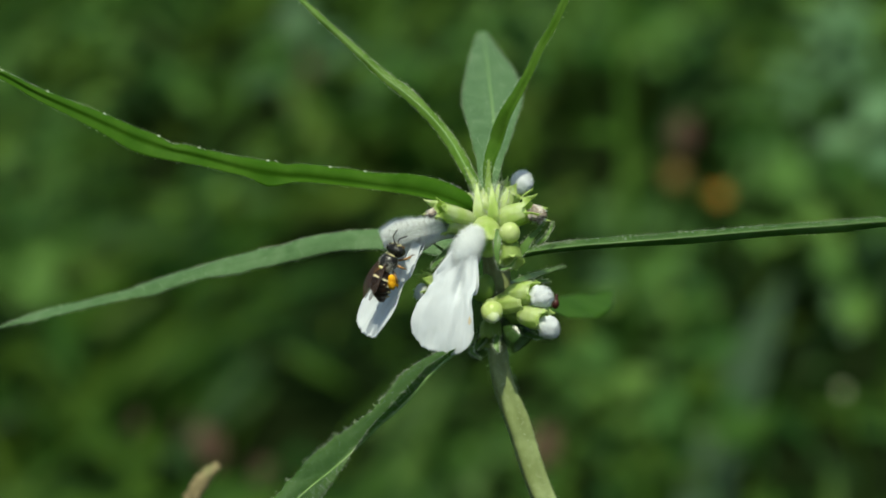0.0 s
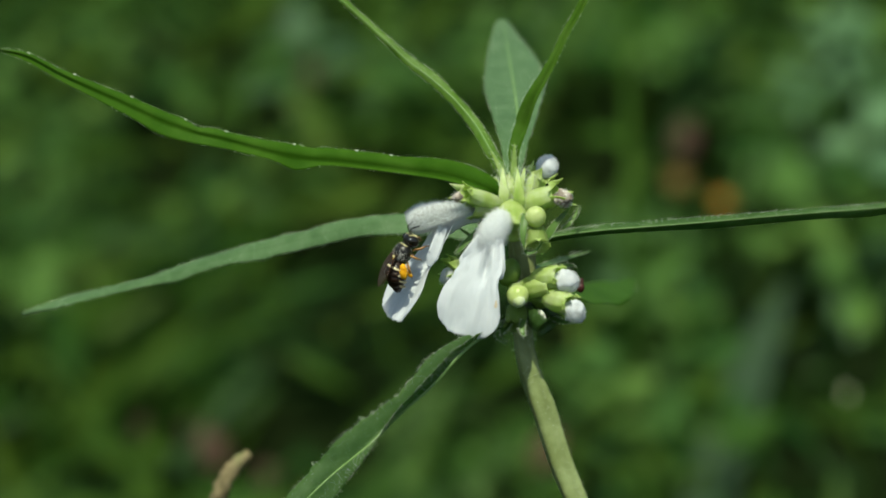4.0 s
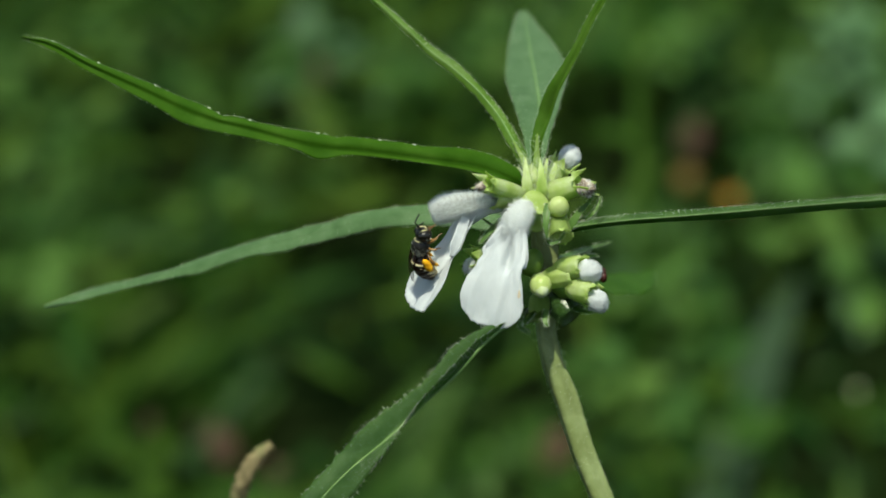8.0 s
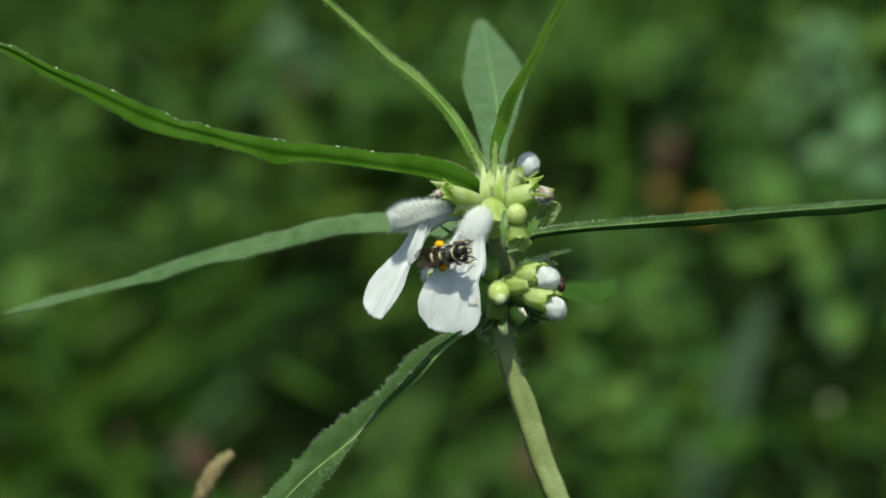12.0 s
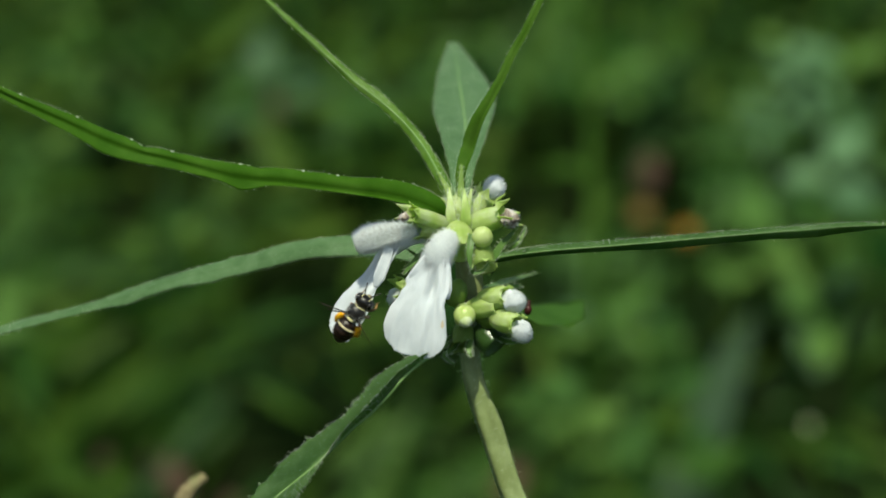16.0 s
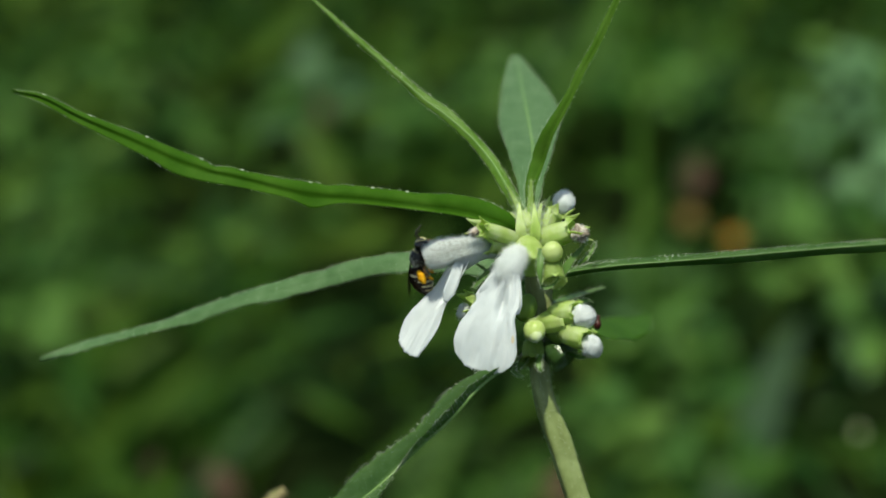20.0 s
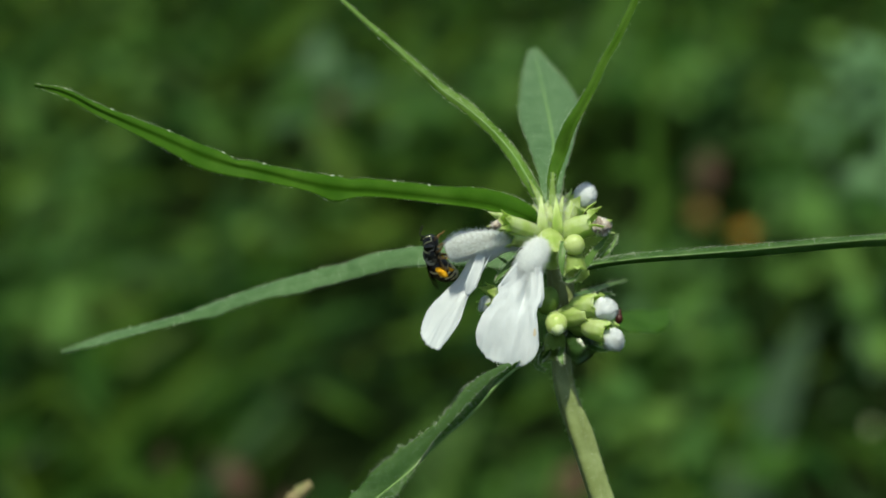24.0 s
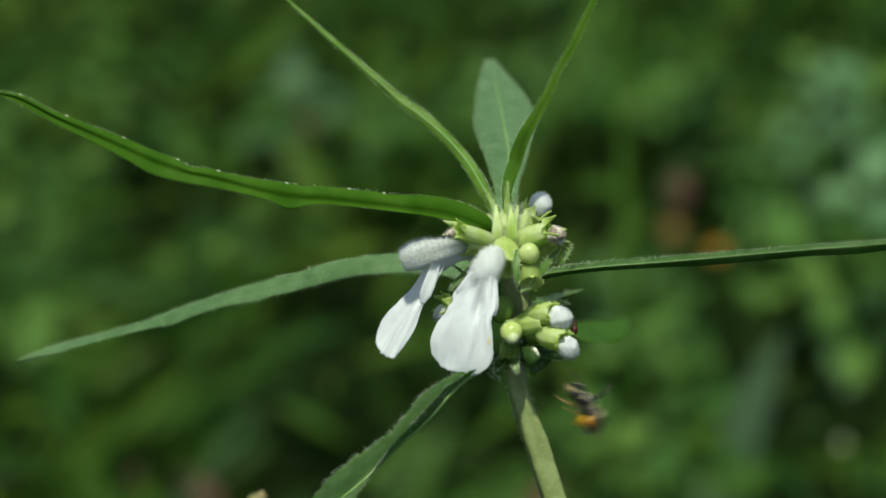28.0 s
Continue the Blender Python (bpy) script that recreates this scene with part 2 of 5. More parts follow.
def glide(pts, n):
    """n + 1 places on a smooth curve through pts, evenly spread over its spans."""
    pts = [Vector(p) for p in pts]
    ks = [0.0]
    for a, b in zip(pts, pts[1:]):
        ks.append(ks[-1] + max((b - a).length, 1e-9))
    slopes = []
    for i in range(len(pts)):
        if i == 0:
            slopes.append((pts[1] - pts[0]) / (ks[1] - ks[0]))
        elif i == len(pts) - 1:
            slopes.append((pts[-1] - pts[-2]) / (ks[-1] - ks[-2]))
        else:
            h0, h1 = ks[i] - ks[i - 1], ks[i + 1] - ks[i]
            slopes.append(((pts[i] - pts[i - 1]) / h0 * h1 + (pts[i + 1] - pts[i]) / h1 * h0) / (h0 + h1))
    out = []
    for i in range(n + 1):
        x = i / n * (len(pts) - 1)
        k = min(int(x), len(pts) - 2)
        f, h = x - k, ks[k + 1] - ks[k]
        out.append(pts[k] * (2 * f ** 3 - 3 * f * f + 1) + slopes[k] * h * (f ** 3 - 2 * f * f + f) + pts[k + 1] * (3 * f * f - 2 * f ** 3) + slopes[k + 1] * h * (f ** 3 - f * f))
    return out


def ease(vals, x):
    """The value at x in 0..1 of evenly spaced vals."""
    x = max(0.0, min(1.0, x)) * (len(vals) - 1)
    k = min(int(x), len(vals) - 2)
    return vals[k] + (vals[k + 1] - vals[k]) * (x - k)


def skin(bm, rings, closed=True, caps=True, thin=False):
    loops = [[bm.verts.new(p) for p in r] for r in rings]
    m = len(loops[0])
    for a, b in zip(loops, loops[1:]):
        for j in range(m if closed else m - 1):
            bm.faces.new((a[j], a[(j + 1) % m], b[(j + 1) % m], b[j]))
    if thin:  # a thin sheet: its ends are closed by strips
        for r in (loops[0], loops[-1]):
            for j in range(m // 2 - 1):
                bm.faces.new((r[j], r[j + 1], r[m - 2 - j], r[m - 1 - j]))
    elif caps and closed:
        bm.faces.new(loops[0][::-1])
        bm.faces.new(loops[-1])
    return loops


def frames(path, hint=Vector((0.3, 0.2, 1))):
    """Tangent, side and normal along a path, carried without twist."""
    out = []
    n = None
    for i in range(len(path)):
        t = (path[min(i + 1, len(path) - 1)] - path[max(i - 1, 0)]).normalized()
        n = hint if n is None else n
        n = (n - t * n.dot(t)).normalized()
        out.append((t, t.cross(n), n))
    return out


def tube(bm, pts, radii, n=12, seg=10, square=0.0, wobble=0.0, seed=0.0, turned=0.0):
    """A swept tube; square draws its section towards four ribs; radii in mm."""
    path = glide(pts, n)
    rings = []
    for i, (p, (t, s, m)) in enumerate(zip(path, frames(path))):
        r = ease(radii, i / n) / 1000
        ring = []
        for j in range(seg):
            a = 2 * math.pi * j / seg
            k = 1 + square * math.cos(4 * (a + turned))
            if wobble:
                k += wobble * noise.noise(Vector((math.cos(a) * 1.5 + seed, math.sin(a) * 1.5, i * 0.7)))
            ring.append(p + (s * math.cos(a) + m * math.sin(a)) * r * k)
        rings.append(ring)
    skin(bm, rings)
    return path


def ball(bm, centre, axis, long, wide, n=9, seg=12, wobble=0.0, seed=0.0, nose=0.0):
    """An egg along axis: half lengths in mm."""
    axis = Vector(axis).normalized()
    a = axis.orthogonal().normalized()
    b = axis.cross(a)
    rings = []
    for i in range(n + 1):
        h = math.pi * (0.04 + 0.92 * i / n)
        x = -math.cos(h)
        r = math.sin(h) * wide * (1 + nose * x)
        ring = []
        for j in range(seg):
            q = 2 * math.pi * j / seg
            k = 1 + (wobble * noise.noise(Vector((x * 2 + seed, math.cos(q) * 2, math.sin(q) * 2))) if wobble else 0)
            ring.append(Vector(centre) + (axis * x * long + (a * math.cos(q) + b * math.sin(q)) * r) * k / 1000)
        rings.append(ring)
    skin(bm, rings)


def hair(bm, root, way, long, thick=0.02):
    """One tapering hair, mm."""
    way = way.normalized()
    a = way.orthogonal().normalized() * thick / 1000
    b = way.cross(a)
    base = [bm.verts.new(root + a * math.cos(q) + b * math.sin(q)) for q in (0, 2.1, 4.2)]
    tip = bm.verts.new(root + way * long / 1000)
    for j in range(3):
        bm.faces.new((base[j], base[(j + 1) % 3], tip))


def blade(bm, pts, halves, up, fold=0.25, n=30, across=3, thick=0.12, wave=0.0, seed=0.0, droop=0.0, teeth=0.0, up_end=None, bulge=()):
    """A leaf: midrib through pts, half widths in mm, folded along the midrib, wavy at the margin, with thickness.
    Returns midrib, and both margins with the way outward."""
    path = glide(pts, n)
    rng = random.Random(seed)
    up0, up1 = Vector(up), Vector(up_end or up)
    rings, left, right = [], [], []
    for i, p in enumerate(path):
        x = i / n
        t = (path[min(i + 1, n)] - path[max(i - 1, 0)]).normalized()
        m = up0.lerp(up1, x)
        m = (m - t * m.dot(t)).normalized()
        s = t.cross(m)
        h = ease(halves, x) / 1000
        top, low = [], []
        for j in range(-across, across + 1):
            e = j / across
            hw = h * (1 + (teeth * (0.5 if (i % 3) else -0.6) * abs(e) ** 4) + wave * 0.35 * noise.noise(Vector((x * 7, seed, 3 if e > 0 else -3))))
            for at, sgn, much in bulge:
                if e * sgn > 0:
                    hw += much / 1000 * math.exp(-((x - at) / 0.035) ** 2)
            q = p + s * e * hw * math.cos(fold) + m * (abs(e) * hw * math.sin(fold) - droop * h * e * e)
            q += m * wave * h * abs(e) * noise.noise(Vector((x * 9 + seed, 2.0 if e > 0 else -2.0, seed * 3)))
            th = thick / 1000 * (1 - 0.75 * abs(e)) * 0.5
            top.append(q + m * th)
            low.append(q - m * th)
        rings.append(top + low[::-1])
        left.append((top[0], (-s + m * 0.4).normalized(), t))
        right.append((top[-1], (s + m * 0.4).normalized(), t))
    skin(bm, rings, thin=True)
    return path, left, right


def spline(vals, x):
    """The value at x in 0..1 of a smooth curve through evenly spaced vals."""
    x = max(0.0, min(1.0, x)) * (len(vals) - 1)
    k = min(int(x), len(vals) - 2)
    f = x - k
    p0, p1, p2, p3 = vals[max(k - 1, 0)], vals[k], vals[k + 1], vals[min(k + 2, len(vals) - 1)]
    return p1 + 0.5 * f * (p2 - p0 + f * (2 * p0 - 5 * p1 + 4 * p2 - p3 + f * (3 * (p1 - p2) + p3 - p0)))


def sheet(bm, pts, left, right, lifts, up, arches=(0.0, 0.0), n=90, across=5, thick=0.14, wave=0.0, seed=0.0, nibble=0.0, bumps=()):
    """A leaf whose halves differ: midrib through pts, widths of both halves in mm, how far their margins rise from the midrib,
    how much they arch between, and bumps (place along, side, much, spread) of the margins. Returns midrib, and both margins with the way outward."""
    path = glide(pts, n)
    rings, edges = [], ([], [])
    for i, p in enumerate(path):
        x = i / n
        t = (path[min(i + 1, n)] - path[max(i - 1, 0)]).normalized()
        m = (Vector(up) - t * Vector(up).dot(t)).normalized()
        s = t.cross(m)
        top, low = [], []
        for j in range(-across, across + 1):
            a, sgn = abs(j) / across, (1 if j > 0 else -1)
            half = spline(right if j > 0 else left, x)
            for at, side, much, wide in bumps:
                if side == sgn:
                    half += much * math.exp(-((x - at) / wide) ** 2)
            half += nibble * a ** 3 * (noise.noise(Vector((x * 60, seed, sgn * 3))) + 0.7 * noise.noise(Vector((x * 140, seed + 5, sgn * 3)))) * min(1.0, abs(half))
            rise = spline(lifts[1 if j > 0 else 0], x) * a ** 1.3 + arches[1 if j > 0 else 0] * math.sin(math.pi * a)
            rise += wave * a * noise.noise(Vector((x * 9 + seed, 2.0 * sgn, seed * 3)))
            q = p + (s * sgn * half * a + m * rise) / 1000
            th = thick / 1000 * (1 - 0.7 * a) * 0.5
            top.append(q + m * th)
            low.append(q - m * th)
        rings.append(top + low[::-1])
        edges[0].append((top[0], (-s + m * 0.4).normalized(), t))
        edges[1].append((top[-1], (s + m * 0.4).normalized(), t))
    skin(bm, rings, thin=True)
    return path, edges[0], edges[1]


def fringe(bm, margin, count, long, seed, thick=0.009, lean=0.7):
    rng = random.Random(seed)
    for _ in range(count):
        x = rng.random() * (len(margin) - 1.001)
        k = int(x)
        p = margin[k][0].lerp(margin[k + 1][0], x - k)
        way = margin[k][1] + margin[k][2] * rng.uniform(-0.1, lean) + Vector([rng.uniform(-0.5, 0.5) for _ in range(3)])
        hair(bm, p, way, long * rng.uniform(0.5, 1.2), thick)


# ---------------------------------------------------------------- ground
def build_ground():
    bm = bmesh.new()
    n = 60
    co = [math.copysign(0.9 * math.sinh(abs(i) / n * 7.4), i) / 3 for i in range(-n, n + 1)]
    grid = []
    for y in co:
        row = []
        for x in co:
            z = 0.012 * noise.noise(Vector((x * 6, y * 6, 0))) + 0.004 * noise.noise(Vector((x * 30, y * 30, 4)))
            row.append(bm.verts.new((x, y + 0.7, z * min(1, 4 / (1 + abs(x) + abs(y))))))
        grid.append(row)
    for a, b in zip(grid, grid[1:]):
        for i in range(len(a) - 1):
            bm.faces.new((a[i], a[i + 1], b[i + 1], b[i]))
    me = bpy.data.meshes.new("ground")
    bm.to_mesh(me)
    bm.free()
    me.materials.append(M_SHADED_SOIL)
    return tagged(new("ground", me), "bare soil coloured near black for the shade under dense green weeds", "ground", kind="structure")


build_ground()

# ---------------------------------------------------------------- the flowering plant
ROOT = Vector((0.055, 0.045, 0.0))
plant = thing("flowering_herb", ROOT, "hairy green weed with whorls of white lipped flowers", "plant")
RNG = random.Random(11)


def build_stem():
    low = V(14.05, -22.05, -2.0)
    bm = bmesh.new()
    tube(bm, [V(8.1, 6.6, 1), V(8.4, 3.5, 0.6), V(9.0, 0.5, 0.2), V(9.0, -2.8, -0.2), V(9.0, -5.6, 0), V(9.05, -6.4, 0)], [0.5, 0.8, 1.1, 1.05, 0.9, 0.7], 36, 32, 0.14, 0.05, turned=0.25)
    part("upper_stem", bm, M_STEM_BROWN_SHADE, plant, "brownish ribbed stem between the whorls, coloured darker for its shade")
    bm = bmesh.new()
    pts = [V(9.0, -5.2, 0), V(9.28, -8.3, -0.05), V(9.85, -10.45, -0.4), V(10.8, -12.95, -0.8), V(11.6, -15.45, -1.2), V(12.4, -17.95, -1.5), V(13.3, -20.2, -1.8), low]
    pts += [V(19.5, -37, -5), low.lerp(ROOT, 0.55) + Vector((0.004, -0.004, 0)), ROOT - Vector((0, 0, 0.006))]
    path = tube(bm, pts, [0.85, 0.88, 0.98, 1.1, 1.08, 1.06, 1.05, 1.05, 1.2, 1.6, 2.0], 110, 40, 0.14, 0.05, turned=0.25)
    stem = part("stem", bm, M_STEM, plant, "pale green ribbed hairy stem")
    bm = bmesh.new()
    for _ in range(800):
        x = RNG.random() * 80
        k = int(x)
        p = path[k].lerp(path[k + 1], x - k)
        t = (path[k + 1] - path[k]).normalized()
        a = t.orthogonal().normalized()
        way = Matrix.Rotation(RNG.uniform(0, 6.28), 3, t) @ a
        hair(bm, p + way * 0.00092, way + t * RNG.uniform(-0.2, 0.6), RNG.uniform(0.2, 0.6), 0.01)
    part("hairs", bm, M_HAIR, stem, "fine white hairs")
    return stem


def build_leaf(pts, left, right, lifts, material, label, arches=(0.0, 0.0), up=(0, 0, 1), wave=0.12, seed=1.0, nibble=0.12, bumps=(), hairs=(120, 120), down=0.25,
               rib=0.05, rib_skin=None, sunk=True, glands=(), felt=0, felt_side=None, thick=0.14):
    """One leaf of the plant with its midrib, marginal hairs, felt and glands; hairs: how many on either margin."""
    n = 90
    bm = bmesh.new()
    path, lefts, rights = sheet(bm, [V(*p) for p in pts], left, right, lifts, D(*up), arches, n, 5, thick, wave, seed, nibble, bumps)
    leaf = part("leaf", bm, material, plant, label)
    for x in glands:
        i = int(x * n)
        bm = bmesh.new()
        ball(bm, rights[i][0], rights[i][2], 0.15, 0.075, 5, 7)
        part("margin_tooth", bm, M_HAIR, leaf, "whitish gland at the margin")
    bm = bmesh.new()
    sink = D(*up) * (-0.00003 if sunk else 0.00005)
    tube(bm, [p + sink for p in path[::3]], [rib * 1.8, rib * 1.4, rib, rib * 0.7, rib * 0.4], n, 6)
    part("midrib", bm, rib_skin or M_RIB, leaf)
    bm = bmesh.new()
    thin = 0.009 if down < 0.34 else 0.013
    fringe(bm, lefts, hairs[0], down, seed, thin)
    fringe(bm, rights, hairs[1], down, seed + 7, thin)
    rng = random.Random(seed * 3)
    for _ in range(felt):
        k = rng.randrange(2, n - 1)
        edge = (rng.choice((lefts, rights)) if felt_side is None else (lefts, rights)[felt_side])[k][0]
        p = path[k].lerp(path[k + 1], rng.random()).lerp(edge, rng.random())
        hair(bm, p, D(*up) + Vector([rng.uniform(-0.9, 0.9) for _ in range(3)]), rng.uniform(0.12, 0.3), 0.011)
    part("hairs", bm, M_HAIR, leaf, "fine pale hairs")
    return leaf


build_stem()
long_leaf = build_leaf([(7.9, 4.4, 2.5), (5.9, 6.05, 5), (3.3, 6.97, 5.8), (-1.7, 7.84, 8.3), (-6.7, 8.5, 10.2), (-11.7, 9.1, 12.2), (-16.7, 10.45, 14), (-21.7, 11.8, 15), (-26.7, 14.05, 16), (-31.7, 16.4, 17), (-35, 18.15, 17.5), (-37.3, 18.75, 18)],
                       [0.25, 0.25, 0.28, 0.25, 0.26, 0.42, 0.68, 0.92, 0.62, 0.42, 0.33, 0.12], [0.4, 1.3, 1.6, 1.28, 1.26, 1.18, 0.82, 1.0, 0.85, 0.55, 0.36, 0.12],
                       ([0.3, 0.55, 0.6, 0.55, 0.5, 0.35, 0.5, 0.6, 0.5, 0.4, 0.3, 0.1], [0.2, -0.25, -0.3, -0.3, -0.3, -0.3, -0.3, -0.3, -0.25, -0.2, -0.1, 0]),
                       M_LEAF, "long narrow bright green leaf folded along its midrib", (0.0, 0.3), wave=0.15, seed=2.3, nibble=0.06,
                       bumps=((0.44, -1, 0.62, 0.026), (0.415, 1, -0.22, 0.012), (0.60, 1, -0.3, 0.015), (0.655, -1, 0.12, 0.02)), hairs=(260, 420), down=0.2, rib=0.02, rib_skin=M_LEAF,
                       glands=(0.29, 0.355, 0.455, 0.56, 0.625, 0.715, 0.805, 0.9))
slender_leaf = build_leaf([(7.9, 5.6, 3.3), (7.25, 7.6, 2.6), (6.1, 9.8, 1), (4.7, 12.1, -1), (2.9, 14.2, -2.5), (0.8, 16.05, -3.3), (-1.0, 17.4, -4), (-2.8, 19.05, -4.6), (-4.7, 20.8, -5.3), (-6.8, 22.7, -6), (-11.2, 26.9, -7)],
           [0.45, 0.48, 0.55, 0.55, 0.5, 0.45, 0.38, 0.28, 0.27, 0.25, 0.1], [0.42, 0.45, 0.52, 0.5, 0.45, 0.6, 0.52, 0.4, 0.35, 0.32, 0.1],
           ([-0.12] * 10 + [0], [-0.22] * 10 + [0]), M_YOUNG, "narrow green leaf with a pale midrib and rough margins", seed=4.1, nibble=0.2, hairs=(220, 320), rib=0.06, sunk=False, felt=600, felt_side=1)
build_leaf([(8.25, 5.6, 3.6), (8.35, 7.55, 3.2), (8.5, 9.55, 2.9), (9.2, 11.45, 2.8), (10.2, 14.3, 4), (10.85, 15.55, 4.4), (12.0, 17.8, 5), (13.0, 19.95, 5.5), (14.2, 22.05, 6), (15.3, 24.4, 6.6), (18.2, 31, 8)],
           [0.4, 0.45, 0.68, 0.95, 0.85, 0.68, 0.5, 0.48, 0.45, 0.42, 0.08], [0.3, 0.3, 0.28, 0.26, 0.25, 0.25, 0.24, 0.22, 0.2, 0.2, 0.05],
           ([-0.12] * 10 + [0], [0.4] * 10 + [0]), M_UPRIGHT, "narrow upright green leaf folded along its midrib", (0.1, 0.0), seed=5.2, hairs=(160, 120), rib=0.02, rib_skin=M_UPRIGHT)
back_leaf = build_leaf([(8.2, 6.4, -0.5), (8.3, 8.55, -3), (8.55, 12.4, -12), (8.2, 15.05, -21), (7.8, 17.2, -29), (7.4, 19.4, -38), (7.0, 21.05, -46)],
                       [0.5, 1.05, 2.35, 2.8, 2.25, 1.45, 0.45], [0.5, 0.9, 1.8, 2.9, 2.65, 1.35, 0.45], ([0.1, 0.2, 0.3, 0.3, 0.2, 0.1, 0], [0.1, 0.3, 0.4, 0.4, 0.3, 0.1, 0]),
                       M_PALE, "broad grey-green leaf standing behind the flower head", up=(0.0, 0.5, 0.87), seed=6.4, hairs=(200, 260), rib=0.1, sunk=False, felt=500, nibble=0.08)
arching_leaf = build_leaf([(7.6, 1.4, -1.5), (3.0, 2.6, -3), (-1.2, 2.98, -5), (-6.7, 2.45, -8), (-11.7, 1.25, -11), (-16.7, 0.1, -13.5), (-21.7, -1.45, -16.5), (-26.7, -2.8, -19), (-31.7, -4.05, -22), (-35.3, -5.15, -24)],
                          [0.8, 0.9, 0.92, 0.9, 0.85, 0.66, 0.6, 0.38, 0.42, 0.12], [0.8, 0.95, 0.95, 0.9, 0.85, 0.62, 0.58, 0.36, 0.4, 0.12],
                          ([0.5] * 9 + [0.1], [-0.7] * 9 + [-0.1]), M_PALE, "long pale grey-green arching leaf", (0.12, 0.05), wave=0.3, seed=7.7, nibble=0.1,
                          bumps=((0.415, 1, -0.16, 0.018), (0.5, -1, 0.22, 0.03), (0.66, -1, 0.2, 0.02), (0.72, 1, -0.12, 0.03), (0.3, -1, -0.1, 0.03)), hairs=(340, 420), rib=0.06, felt=1300)
build_leaf([(9.4, 1.2, -0.5), (11.3, 1.85, 0), (13.3, 2.2, 0.5), (15.8, 2.5, 1), (20.8, 2.9, 1.7), (25.8, 3.3, 2.4), (30.8, 3.75, 3), (35.8, 4.15, 3.5), (39.2, 4.4, 4), (43, 4.7, 4.4), (48.5, 4.8, 5)],
           [0.3, 0.35, 0.45, 0.5, 0.5, 0.48, 0.44, 0.4, 0.4, 0.36, 0.08], [0.35, 0.42, 0.38, 0.4, 0.46, 0.62, 0.62, 0.6, 0.7, 0.5, 0.08],
           ([-0.45] * 10 + [0], [-0.5] * 10 + [0]), M_DOWNY, "long narrow green leaf with a rough downy ridge", wave=0.1, seed=8.9, nibble=0.06, hairs=(420, 80), down=0.24, rib=0.05, sunk=False, felt=1500, felt_side=0)
build_leaf([(7.4, -5.4, 2.5), (6.0, -6.6, 7), (4.8, -7.35, 9), (3.3, -8.7, 9.6), (1.8, -10.45, 9.9), (0.3, -11.95, 10.1), (-1.2, -13.2, 10.3), (-2.7, -14.7, 10.5), (-3.95, -15.95, 10.7), (-5.7, -17.45, 10.9), (-7.45, -18.85, 11), (-9.2, -20.45, 11.6), (-11.2, -22.6, 12.2), (-14.2, -26, 13.4), (-17.5, -30, 15)],
           [-0.1, -0.2, -0.4, -0.7, -0.86, -0.78, -0.56, -0.3, 0.1, 0.75, 1.3, 1.75, 1.95, 1.6, 0.15], [0.3, 0.5, 0.85, 1.5, 1.85, 1.65, 1.4, 1.7, 2.05, 2.05, 1.75, 1.5, 1.4, 1.2, 0.15],
           ([0.3, 0.5, 0.8, 1.1, 1.3, 1.3, 1.2, 1.1, 0.9, 0.6, 0.3, 0.0, -0.2, -0.2, 0], [0.1] * 8 + [-0.1, -0.3, -0.3, -0.3, -0.2, -0.1, 0]), M_DOWNY, "downy green leaf with bristly margins hanging below the flowers",
           (0.0, 0.1), wave=0.15, seed=10.3, nibble=0.2, hairs=(200, 180), down=0.42, rib=0.12, sunk=False, felt=2200, thick=0.16)
build_leaf([(9.3, -2.2, -3), (12, -2.9, -14), (14.6, -3.2, -26), (16.8, -2.8, -38), (18.7, -2.0, -50)],
           [0.8, 1.9, 2.5, 2.0, 0.2], [0.8, 1.9, 2.6, 2.2, 0.2], ([0.1] * 5, [0.1] * 5), M_LEAF, "short green leaf behind the lower whorl", up=(0.1, 0.6, 0.75), wave=0.4, seed=12.1, hairs=(40, 40))


